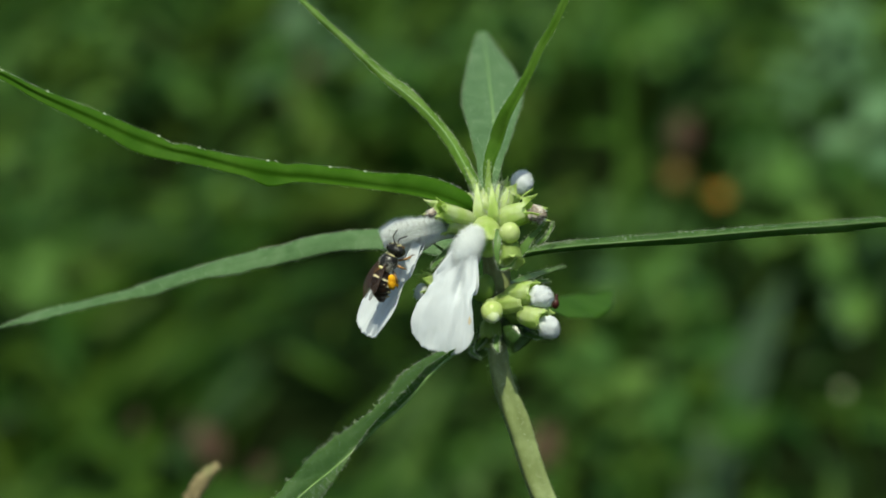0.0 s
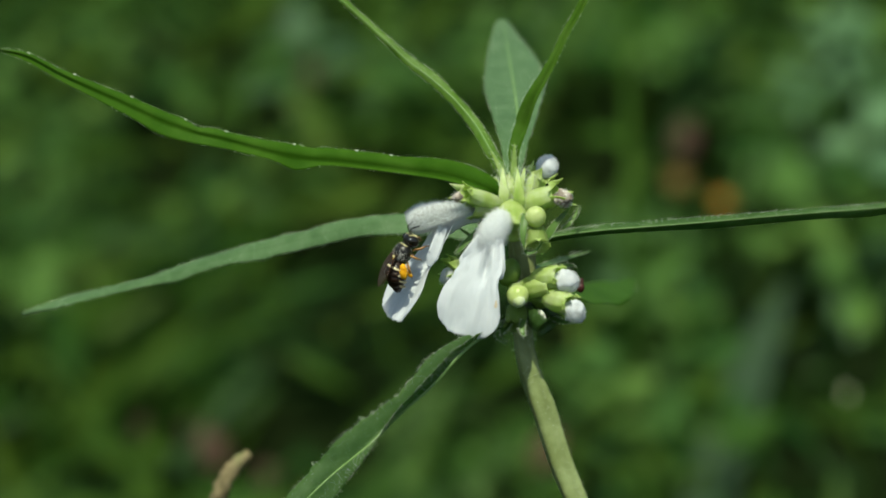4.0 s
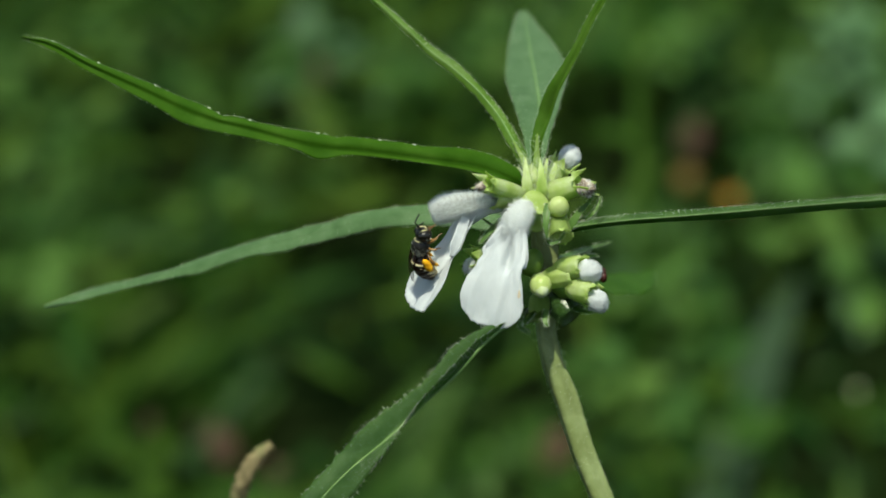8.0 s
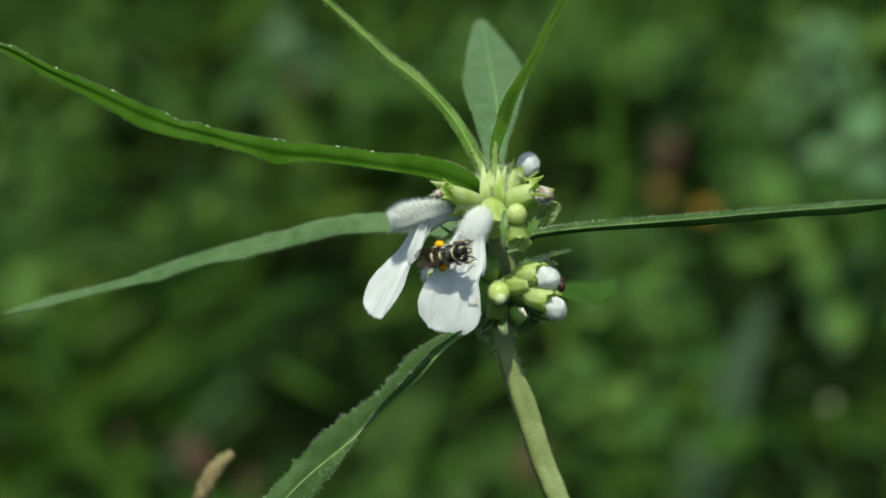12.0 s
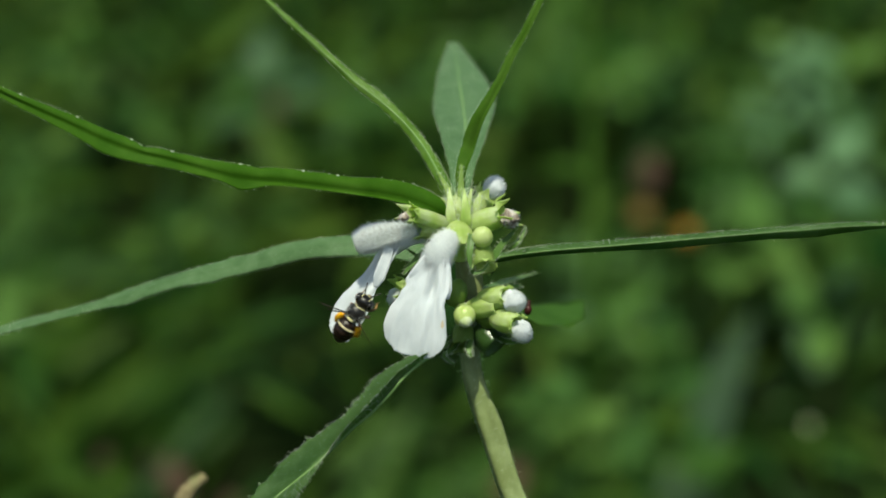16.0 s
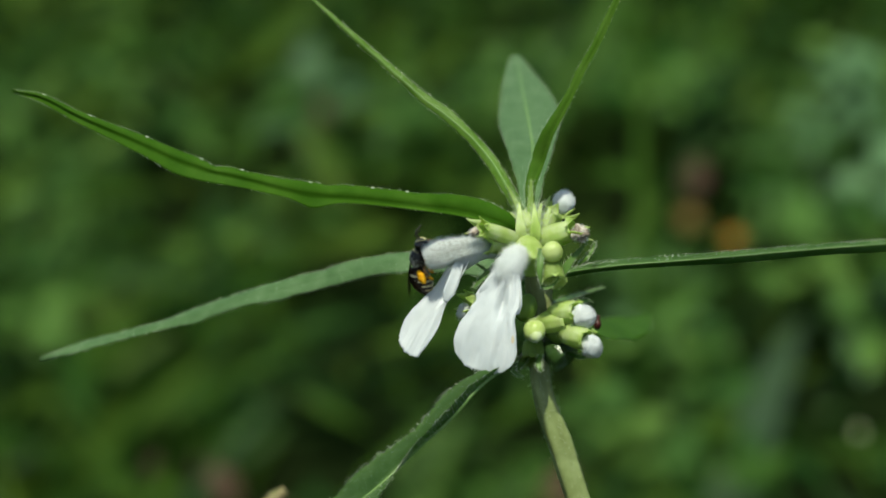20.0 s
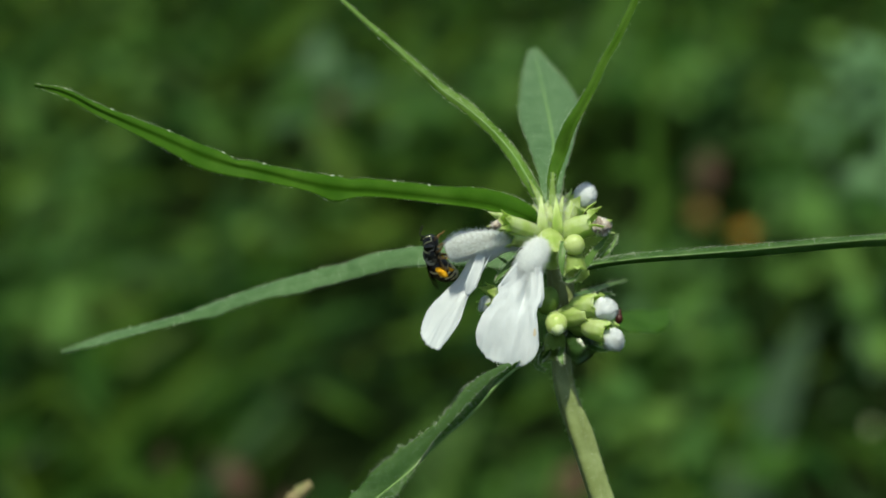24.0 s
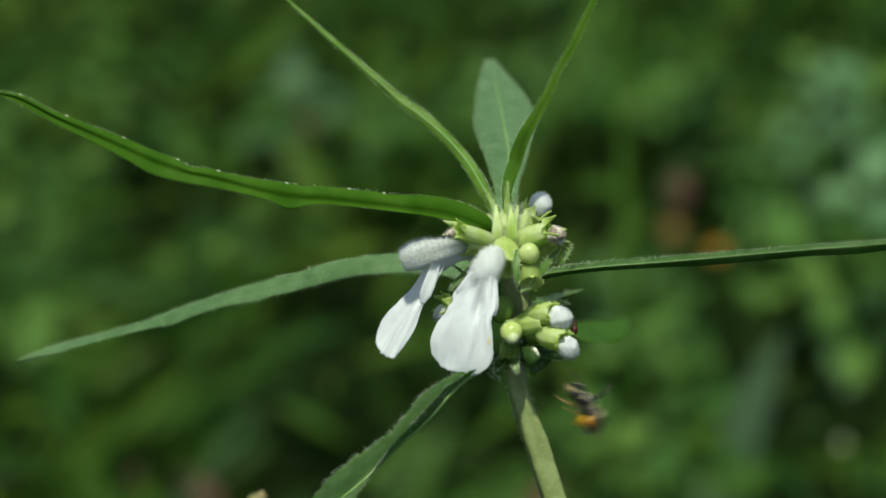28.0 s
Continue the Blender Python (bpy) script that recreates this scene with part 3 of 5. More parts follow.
def build_calyx(base, mouth, r0, r1, teeth=5, tooth=0.9, label="", material=None, rim=None, flare=0.0, dent=0.12):
    """A ten-ribbed green cup that opens at mouth, with broad pointed teeth; flare widens its mouth."""
    a, b = V(*base), V(*mouth)
    axis = (b - a).normalized()
    s = axis.orthogonal().normalized()
    m = axis.cross(s)
    length = (b - a).length
    seg = 40

    def around(x, q, k):
        rib = 0.04 * max(0.0, math.cos(10 * q)) ** 3 * min(1, 3 * x)
        k *= 1 + rib + dent * noise.noise(Vector((math.cos(q) * 1.3 + base[0] * 3, math.sin(q) * 1.3, x * 2)))
        return a + axis * length * x + (s * math.cos(q) + m * math.sin(q)) * (r0 + (r1 - r0) * x) * k / 1000

    bm = bmesh.new()
    prof = [(0, 0.3), (0.06, 0.55), (0.16, 0.84), (0.3, 1.02), (0.45, 1.1), (0.6, 1.09), (0.75, 1.02 + 0.3 * flare), (0.88, 0.92 + 0.7 * flare), (1.0, 0.9 + flare)]
    rings = [[around(x, 2 * math.pi * j / seg, k) for j in range(seg)] for x, k in prof]
    rings += [[around(x, 2 * math.pi * j / seg, k * 0.9) for j in range(seg)] for x, k in ((0.98, 0.86 + flare), (0.8, 0.86), (0.5, 0.86))]
    skin(bm, rings)
    cup = part("calyx", bm, material or M_CALYX, plant, label)
    wide = min(0.62, 0.3 + 0.3 * tooth)
    for i in range(teeth):
        q = 2 * math.pi * i / teeth + RNG.uniform(-0.15, 0.15)
        out = s * math.cos(q) + m * math.sin(q)
        root = around(0.95, q, 0.87 + flare)
        lg = tooth * RNG.uniform(0.7, 1.25) / 1000
        bm = bmesh.new()
        blade(bm, [root, root + axis * lg * 0.5 + out * lg * 0.1, root + axis * lg * 1.05 + out * lg * 0.38], [r1 * wide, r1 * wide * 0.8, r1 * wide * 0.42, 0.015], out, 0.4, 8, 2, 0.1, 0.15, i)
        part("tooth", bm, rim or material or M_CALYX, cup)
    bm = bmesh.new()
    for _ in range(130):
        q, x = RNG.uniform(0, 6.28), RNG.random()
        out = s * math.cos(q) + m * math.sin(q)
        hair(bm, around(x, q, 0.98), out + axis * RNG.uniform(-0.2, 0.8), RNG.uniform(0.12, 0.32), 0.008)
    part("hairs", bm, M_HAIR, cup)
    return cup


def build_bud(centre, axis, long, wide, material, label, fuzz=0, grow=0.35, wobble=0.08):
    bm = bmesh.new()
    ball(bm, V(*centre), D(*axis), long, wide, 12, 16, wobble, RNG.uniform(0, 9), -0.12)
    bud = part("bud", bm, material, plant, label)
    if fuzz:
        tb = bmesh.new()
        for _ in range(fuzz):
            way = Vector([RNG.gauss(0, 1) for _ in range(3)]).normalized()
            ax = D(*axis)
            flat = way - ax * way.dot(ax)
            p = V(*centre) + (flat * wide + ax * way.dot(ax) * long) * 0.97 / 1000
            hair(tb, p, way + ax * 0.9, grow * RNG.uniform(0.3, 1.1), 0.015)
        part("fuzz", tb, M_FUZZ, bud)
    return bud


def build_bract(pts, half, material=None, tip=0.03):
    bm = bmesh.new()
    _, left, right = blade(bm, [V(*p) for p in pts], [half * 0.8, half, half * 0.9, half * 0.55, tip], D(0, 0.4, 0.9), 0.3, 18, 3, 0.1, 0.2, half * 9)
    br = part("bract", bm, material or M_BRACT, plant)
    tb = bmesh.new()
    fringe(tb, left, 60, 0.36, half * 31, 0.01)
    fringe(tb, right, 60, 0.36, half * 57, 0.01)
    part("hairs", tb, M_HAIR, br)


# upper whorl
build_calyx((7.5, 4.7, 3.6), (3.9, 5.85, 7.0), 0.62, 0.72, 5, 1.0, "narrow pale calyx holding a withered flower")
build_calyx((8.6, 4.5, 3.2), (12.1, 5.75, 5.0), 0.86, 1.0, 5, 1.3, "plump pale green calyx with spiny teeth", dent=0.06)
build_calyx((9.95, 3.5, 4.6), (10.4, 1.0, 6.3), 0.85, 0.92, 5, 0.28, "hanging translucent green calyx", M_SHEER, M_CALYX, flare=0.25, dent=0.08)
build_calyx((7.9, 5.1, 3.6), (8.3, 2.3, 5.7), 1.05, 1.2, 5, 0.25, "pale green calyx of the front flower", M_CALYX, flare=0.12, dent=0.16)
build_calyx((7.2, 4.4, 3.2), (4.4, 4.5, 5.2), 0.66, 0.85, 5, 0.8, "pale calyx of the side flower")
build_calyx((8.6, 4.6, -1), (10.55, 7.4, -0.6), 0.7, 1.05, 5, 1.0, "calyx round a white bud", dent=0.1)
build_bud((11.2, 8.1, -1.2), (0.35, 0.9, 0.1), 1.0, 0.9, M_PETAL, "downy white bud", 1500, 0.34, 0.3)
build_bud((10.25, 3.78, 6.3), (0.2, 0.5, 0.8), 0.95, 0.92, M_BUD, "round yellow-green bud", 60, 0.12, wobble=0.05)
build_bud((12.65, 5.35, 5.6), (0.8, -0.3, 0.4), 0.78, 0.7, M_DRY, "withered brownish flower", 260, 0.45, 0.8)
build_bud((3.3, 5.45, 7.6), (-0.8, -0.3, 0.4), 0.42, 0.36, M_DRY, "withered brownish flower", 120, 0.35, 0.9)
build_bud((8.15, 5.7, 3.4), (-0.12, 0.95, 0.2), 1.7, 0.95, M_CALYX, "swollen pale young bud at the tip", 160, 0.35, 0.45)
# young bracts, broad and pale, round the tip
for pts, half in (([(8.5, 4.7, 3.4), (8.8, 5.9, 3.5), (9.0, 6.9, 3.4), (9.25, 8.0, 3.1)], 0.36),
                  ([(7.6, 4.9, 3.2), (7.1, 5.9, 3.4), (6.8, 6.6, 3.2), (6.5, 7.2, 2.8)], 0.45), ([(8.6, 4.9, 2.2), (9.3, 5.9, 2.4), (9.7, 6.7, 2.2), (10.0, 7.5, 1.8)], 0.5)):
    build_bract(pts, half, M_CALYX, 0.08)
for pts, half in (([(7.7, 4.3, 4.0), (7.45, 5.4, 4.6), (7.35, 6.5, 4.5), (7.3, 8.1, 3.9)], 0.5), ([(8.7, 4.3, 4.1), (8.75, 5.3, 4.6), (8.7, 6.3, 4.5), (8.6, 8.0, 3.9)], 0.55)):
    build_bract(pts, half, M_CALYX, 0.05)
for pts in ([(7.95, 4.9, 3.4), (7.6, 6.2, 3.3), (7.2, 7.6, 2.9), (6.2, 9.6, 1.5)], [(8.2, 5.0, 3.7), (8.3, 6.6, 3.8), (8.3, 8.2, 3.5), (8.35, 10.2, 3.1)]):
    build_bract(pts, 0.4, M_CUP, 0.06)
# bracts below the upper whorl
for pts, half in (([(9.6, 1.2, 4), (10.9, 1.7, 4.5), (12.0, 3.1, 4.6), (13.4, 4.7, 4.5)], 0.42), ([(12.6, 2.6, 2), (13.3, 3.2, 2.5), (13.8, 4.0, 2), (14.0, 4.7, 2)], 0.16),
                  ([(9.3, 4.0, 6), (9.15, 2.9, 6.6), (9.1, 1.8, 6.8), (9.25, 0.8, 6.7)], 0.34), ([(5.2, 2.6, 4), (4.2, 1.6, 4.5), (3.6, 0.9, 4.6), (3.2, 0.4, 4.6)], 0.25),
                  ([(6.6, 1.8, 2), (5.4, 1.4, 2.4), (4.2, 2.2, 2.5), (3.2, 2.9, 2.5)], 0.22), ([(9.2, 1.3, 6), (9.5, 0.5, 6.3), (10.2, 0.7, 6.4), (10.9, 1.6, 6.3)], 0.18)):
    build_bract(pts, half)
bm = bmesh.new()
for _ in range(520):
    p = V(8.4 + RNG.gauss(0, 0.9), 6.6 + RNG.gauss(0, 0.8), 3.2 + RNG.uniform(-1, 0.9))
    hair(bm, p, D(RNG.gauss(0, 0.7), 0.7 + RNG.gauss(0, 0.5), 0.5), RNG.uniform(0.3, 0.8), 0.011)
part("apex_hairs", bm, M_HAIR, plant, "long pale hairs round the young tip")

# lower whorl
build_calyx((6.4, -1.3, 1.5), (2.75, -0.7, 3.0), 0.75, 0.85, 5, 1.0, "pale calyx half hidden behind the front flower")
build_bud((2.3, -1.5, 2.7), (-0.4, -0.8, 0.3), 0.78, 0.5, M_PETAL, "small white bud", 200, 0.3)
build_bud((7.9, -1.2, 2.4), (0.2, 0.9, 0.3), 1.3, 1.0, M_CUP, "swollen olive green calyx base")
build_calyx((8.7, -2.7, 2.8), (11.7, -2.35, 4.9), 0.95, 0.92, 5, 0.25, "arched pale green calyx", M_CALYX, flare=0.02, dent=0.06)
build_calyx((9.8, -1.8, 3.2), (12.5, -1.6, 5.35), 0.85, 1.08, 5, 0.4, "calyx round a white bud", dent=0.08)
build_bud((12.9, -1.95, 5.2), (0.95, -0.15, 0.3), 1.12, 0.95, M_PETAL, "downy white bud opening from its calyx", 1500, 0.3, 0.5)
build_bud((10.9, -3.4, 3.6), (0.95, -0.25, 0.3), 1.5, 0.95, M_CUP, "glossy green calyx base", 0, wobble=0.25)
build_calyx((10.9, -3.2, 3.8), (13.35, -4.05, 5.75), 0.9, 1.0, 5, 0.5, "calyx round a white bud", dent=0.08)
build_bud((13.65, -4.65, 5.5), (0.7, -0.65, 0.3), 1.0, 0.85, M_PETAL, "downy white bud opening from its calyx", 1500, 0.3, 0.5)
build_calyx((8.5, -2.6, 1.5), (8.62, -3.2, 4.6), 0.6, 0.88, 5, 0.2, "pale green calyx closed round a bud")
build_bud((8.65, -3.3, 5.4), (0.0, -0.6, 0.8), 1.02, 0.98, M_BUD, "round pale green bud with a white tip", 60, 0.12, wobble=0.08)
build_bud((8.7, -3.55, 5.7), (0.05, -0.65, 0.75), 0.84, 0.7, M_TIP, "whitish bud tip", 120, 0.2)
build_calyx((9.6, -4.0, 2.0), (11.4, -5.9, 3.0), 1.0, 1.35, 5, 0.12, "dark green hanging empty calyx", M_GLASSY, flare=0.1, dent=0.06)
build_calyx((8.6, -3.8, 2.0), (8.4, -6.0, 3.6), 0.8, 0.98, 5, 0.5, "green hanging calyx", M_CUP)
for pts, half in (([(11.5, -5.2, 2.6), (12.3, -5.5, 3.4), (13.0, -5.6, 3.8), (13.5, -5.4, 4)], 0.2), ([(7.9, -5.6, 3), (7.5, -6.1, 3.4), (7.3, -6.4, 3.6), (7.2, -6.7, 3.6)], 0.3),
                  ([(10, -0.9, -1), (11.6, -0.4, -6), (13.2, 0.1, -11), (14.9, 0.6, -16)], 0.26), ([(10.8, -1.3, 2), (12, -0.9, 1), (12.9, -0.65, 0.5), (13.7, -0.6, 0)], 0.3),
                  ([(9.2, -5.4, 4), (9.0, -6.2, 4.6), (9.1, -6.6, 4.8), (9.3, -6.9, 4.8)], 0.25), ([(7.6, -6.0, 3), (6.8, -6.8, 3.2), (7.2, -7.2, 3.3), (7.7, -7.5, 3.3)], 0.14)):
    build_bract(pts, half)


def hood_shell(bm, pts, radii, mouth, flat, seed):
    """A hood over a path: round above, hollow on the side of the mouth; flat draws it in along the mouth's direction."""
    path = glide(pts, 14)
    fr = frames(path, mouth)

    def section(x, q):
        k = min(int(x), 13)
        t, s, m = fr[k]
        r = ease(radii, x / 14) / 1000
        out = s * math.sin(q) + m * math.cos(q)
        hollow = 0.75 * math.exp(-(q / 0.5) ** 2) if abs(q) < 1.6 else 0.75 * math.exp(-((q - 2 * math.pi) / 0.5) ** 2)
        ridge = 1 + 0.05 * noise.noise(Vector((math.cos(q) * 2.5 + seed, math.sin(q) * 2.5, x * 0.6)))
        return out, (s * math.sin(q) + m * math.cos(q) * ease(flat, x / 14)) * r * ridge * (1 - hollow)

    skin(bm, [[path[i] + section(i, 2 * math.pi * j / 28)[1] for j in range(28)] for i in range(15)])
    return path, fr, section


def build_flower(tube_pts, tube_r, hood_pts, hood_r, hood_mouth, hood_flat, lip_base, lip_way, lip_face, length, lefts, rights, cup, seed, label, lobes, fuzz, stain=None, fringe_cut=1.0, curl=1.0, fur=(0.2, 0.6), hood_skin=M_HOOD):
    bm = bmesh.new()
    tube(bm, [V(*p) for p in tube_pts], tube_r, 10, 14)
    flower = part("flower", bm, M_PETAL, plant, label)
    bm = bmesh.new()
    path, fr, section = hood_shell(bm, [V(*p) for p in hood_pts], hood_r, D(*hood_mouth), hood_flat, seed)
    hood = part("upper_lip", bm, hood_skin, flower, "furry white hood")
    rng = random.Random(seed)
    bm = bmesh.new()
    for _ in range(fuzz):
        x = rng.random() ** 0.8 * 13.9
        k = int(x)
        q = rng.uniform(0, 6.28)
        out, far_out = section(x, q)
        p = path[k].lerp(path[k + 1], x - k) + far_out * 0.97
        way = out + fr[k][0] * rng.uniform(0.0, 1.2) + Vector([rng.uniform(-0.35, 0.35) for _ in range(3)])
        hair(bm, p, way, rng.uniform(*fur), 0.014)
    t = fr[-1][0]
    for _ in range(fuzz // 10):
        out, far_out = section(14, rng.uniform(0, 6.28))
        hair(bm, path[-1] + far_out * rng.uniform(0.3, 1.0), t * rng.uniform(0.5, 1.5) + out * 0.8 + Vector([rng.gauss(0, 0.4) for _ in range(3)]), rng.uniform(0.15, 0.45), 0.02)
    for _ in range(420):
        x = rng.uniform(3.5, 13.9)
        k = int(x)
        out, far_out = section(x, rng.uniform(-0.8, 0.8))
        hair(bm, path[k].lerp(path[k + 1], x - k) + far_out, D(*hood_mouth) * 1.0 + out * 0.4 + Vector([rng.uniform(-0.6, 0.6) for _ in range(3)]), rng.uniform(0.2, 0.7), 0.013)
    part("fur", bm, M_FUZZ, hood, "dense white fur")
    # the fan-shaped lower lip
    bm = bmesh.new()
    base, way, face = V(*lip_base), D(*lip_way), D(*lip_face)
    face = (face - way * face.dot(way)).normalized()
    side = way.cross(face)

    def lip_at(e, x, lift=0.0):
        reach = 0.74 + 0.26 * max(0.0, 1 - abs(e) ** 2.8) ** 0.5
        z = x * (1 + (reach - 1) * x ** 2)
        hw = ease(rights if e < 0 else lefts, z / 0.8125) * (1 + 0.02 * noise.noise(Vector((x * 9, seed, e))))
        fray = x ** 6 * fringe_cut * (0.16 * noise.noise(Vector((e * 6, seed, 1))) + 0.42 * noise.noise(Vector((e * 24, seed, 2))) + 0.14 * noise.noise(Vector((e * 52, seed, 3))))
        y = z * length + fray
        relief = cup * (e * e) * hw * 0.5 + 0.36 * z * (1.15 - z) * math.cos(e * 8 + 0.6) + 0.024 * z * math.cos(e * 23 + seed)
        relief -= 0.85 * math.exp(-((e + 0.1) / 0.2) ** 2) * math.exp(-((z - 0.3) / 0.16) ** 2)
        relief += curl * (0.5 * math.sin(z * math.pi) - 0.5 * z * z) + 0.16 * noise.noise(Vector((z * 4, e * 3, seed))) + 0.03 * noise.noise(Vector((z * 8, e * 11, seed)))
        return base + (way * y + side * e * hw + face * (relief + lift)) / 1000

    n, mm = 52, 72
    ends = [math.sin(math.pi * (j / mm - 0.5)) for j in range(mm + 1)]
    skin(bm, [[lip_at(e, i / n, 0.05) for e in ends] + [lip_at(e, i / n, -0.05) for e in ends[::-1]] for i in range(n + 1)], thin=True)
    part("lower_lip", bm, M_PETAL, flower, "broad white fan-shaped lip with a frayed edge")
    if stain:
        bm = bmesh.new()
        e0, x0, de, dx = stain
        rings = []
        for k in (1.0, 0.6, 0.2):
            rings.append([lip_at(e0 + de * k * math.cos(q) * (1 + 0.25 * math.sin(3 * q)), x0 + dx * k * math.sin(q), 0.07) for q in (2 * math.pi * j / 16 for j in range(16))])
        skin(bm, rings, True, False)
        bm.faces.new(list(bm.verts)[-16:])
        part("petal_stain", bm, M_SPECK, flower, "faint yellowish stain")
    for pts, half in lobes:
        bm = bmesh.new()
        blade(bm, [V(*p) for p in pts], [half * 0.85, half, half * 1.1, half * 1.1, half * 0.35], D(0.3, 0.2, 0.9), 0.2, 20, 3, 0.1, 0.1, seed)
        part("side_lobe", bm, M_PETAL, flower)
    return flower


build_flower([(7.5, 3.9, 4.5), (7.0, 3.1, 6.2), (6.5, 2.2, 7.3), (6.2, 1.5, 7.9)], [0.5, 0.6, 0.7, 0.75],
             [(7.5, 3.85, 5.8), (7.0, 3.25, 7.0), (6.5, 2.4, 7.9), (6.1, 1.55, 8.3), (5.85, 0.75, 8.3)], [0.6, 0.98, 1.1, 1.02, 0.65], (-0.2, -0.45, -0.87), (0.75, 0.7, 0.6, 0.42, 0.25),
             (6.2, 1.75, 8.5), (-0.225, -0.974, 0.1), (-0.1, 0.25, 0.96), 8.65,
             [1.0, 1.2, 1.65, 2.05, 2.25, 2.05, 2.35, 2.5, 2.8, 3.05, 3.2, 3.28, 3.3, 3.2], [1.2, 1.3, 1.38, 1.5, 1.65, 1.72, 1.6, 1.6, 1.78, 1.95, 2.1, 2.25, 2.35, 2.4],
             -0.3, 3.0, "open white two-lipped flower facing the light",
             (([(7.0, 1.9, 8.5), (7.08, 0.6, 8.8), (7.12, -0.7, 8.9), (7.2, -1.8, 8.7)], 0.4), ([(5.6, 2.0, 8.3), (5.0, 1.1, 8.6), (4.45, 0.3, 8.65), (3.95, -0.35, 8.5)], 0.62)),
             5200, (-0.86, 0.66, 0.06, 0.045), fur=(0.25, 0.75))
build_flower([(5.0, 3.9, 3.8), (3.8, 3.7, 4.5), (2.9, 3.2, 4.6), (2.3, 2.6, 4.4)], [0.7, 0.75, 0.75, 0.6],
             [(4.4, 4.0, 4.2), (3.2, 4.05, 5.0), (1.7, 3.8, 5.4), (0.3, 3.4, 5.5), (-0.75, 3.0, 5.4)], [0.5, 0.78, 1.05, 1.2, 0.85], (-0.1, -0.93, 0.35), (1, 1),
             (2.55, 3.15, 4.4), (-0.51, -0.86, 0.0), (-0.75, 0.32, 0.58), 9.75,
             [0.95, 1.1, 1.15, 1.2, 1.3, 1.4, 1.5, 1.65, 1.8, 1.95, 2.1, 2.3, 2.45, 2.55, 2.55], [0.95, 1.1, 1.2, 1.3, 1.42, 1.58, 1.6, 1.5, 1.65, 1.85, 2.05, 2.3, 2.45, 2.55, 2.55],
             0.42, 5.0, "open white two-lipped flower seen from its side",
             (([(2.0, 2.9, 5.5), (1.6, 1.6, 5.9), (1.15, 0.4, 6.1), (0.75, -0.7, 6.0)], 0.5),), 6800, fringe_cut=0.6, curl=0.1, fur=(0.25, 0.7), hood_skin=M_HOOD_THIN)


# ---------------------------------------------------------------- small red ant on the bud
def build_ant():
    ant = thing("red_ant", V(14.2, -2.4, -1.5), "tiny dark red ant clinging to a white bud", "ant")
    c = place_of(ant)
    up = D(0.1, 1, 0)
    for name, off, lg, wd in (("abdomen", -0.12, 0.48, 0.35), ("thorax", 0.34, 0.24, 0.22), ("head", 0.58, 0.18, 0.2)):
        bm = bmesh.new()
        ball(bm, c + up * off / 1000, up, lg, wd, 8, 10)
        part(name, bm, M_ANT, ant)
    for sgn in (-1, 1):
        for k in (-1, 0, 1):
            bm = bmesh.new()
            s = c + up * (0.1 + 0.12 * k) / 1000
            o = D(-0.5, 0.1, 0.8 * sgn)
            tube(bm, [s, s + o * 0.0004 + up * 0.0002 * k, s + o * 0.0007 + up * (0.0004 * k - 0.0002)], [0.05, 0.04, 0.025], 5, 5)
            part("leg", bm, M_ANT, ant)
    return ant


red_ant = build_ant()


# ---------------------------------------------------------------- dry stalk
def build_stalk():
    top = V(-15.2, -17.3, -45)
    bend = [V(-18.9, -26, -46), V(-18.3, -23, -46), V(-17.7, -20.6, -45), V(-16.6, -18.6, -45), top]
    base = Vector((bend[0].x - 0.006, bend[0].y + 0.03, 0))
    st = thing("dry_stalk", base, "bent straw-brown dead flower stalk", "stalk")
    bm = bmesh.new()
    tube(bm, [base, base.lerp(bend[0], 0.5) + Vector((-0.003, -0.003, 0))] + bend, [0.9, 0.9, 0.78, 0.76, 0.85, 0.8, 0.42], 60, 12, 0.05, 0.5)
    part("stalk", bm, M_STALK, st)
    path = glide(bend[2:], 12)
    for i in range(34):
        bm = bmesh.new()
        hair(bm, path[RNG.randrange(12)], Vector([RNG.gauss(0, 1) for _ in range(3)]) + D(0.3, 0.6, 0), RNG.uniform(0.5, 1.1), 0.22)
        part("scale", bm, M_STALK, st)
    return st


dry_stalk = build_stalk()


# ---------------------------------------------------------------- bee
def egg(bm, c, r, n=10, seg=14, wobble=0.0):
    """An ellipsoid in the bee's own space, mm: x forward, z to its back."""
    rings = []
    for i in range(n + 1):
        h = math.pi * (0.03 + 0.94 * i / n)
        rings.append([Vector((c[0] - math.cos(h) * r[0], c[1] + math.sin(h) * math.cos(q) * r[1], c[2] + math.sin(h) * math.sin(q) * r[2])) / 1000
                      for q in (2 * math.pi * j / seg for j in range(seg))])
    skin(bm, rings)


def mmv(*p):
    return Vector(p) / 1000


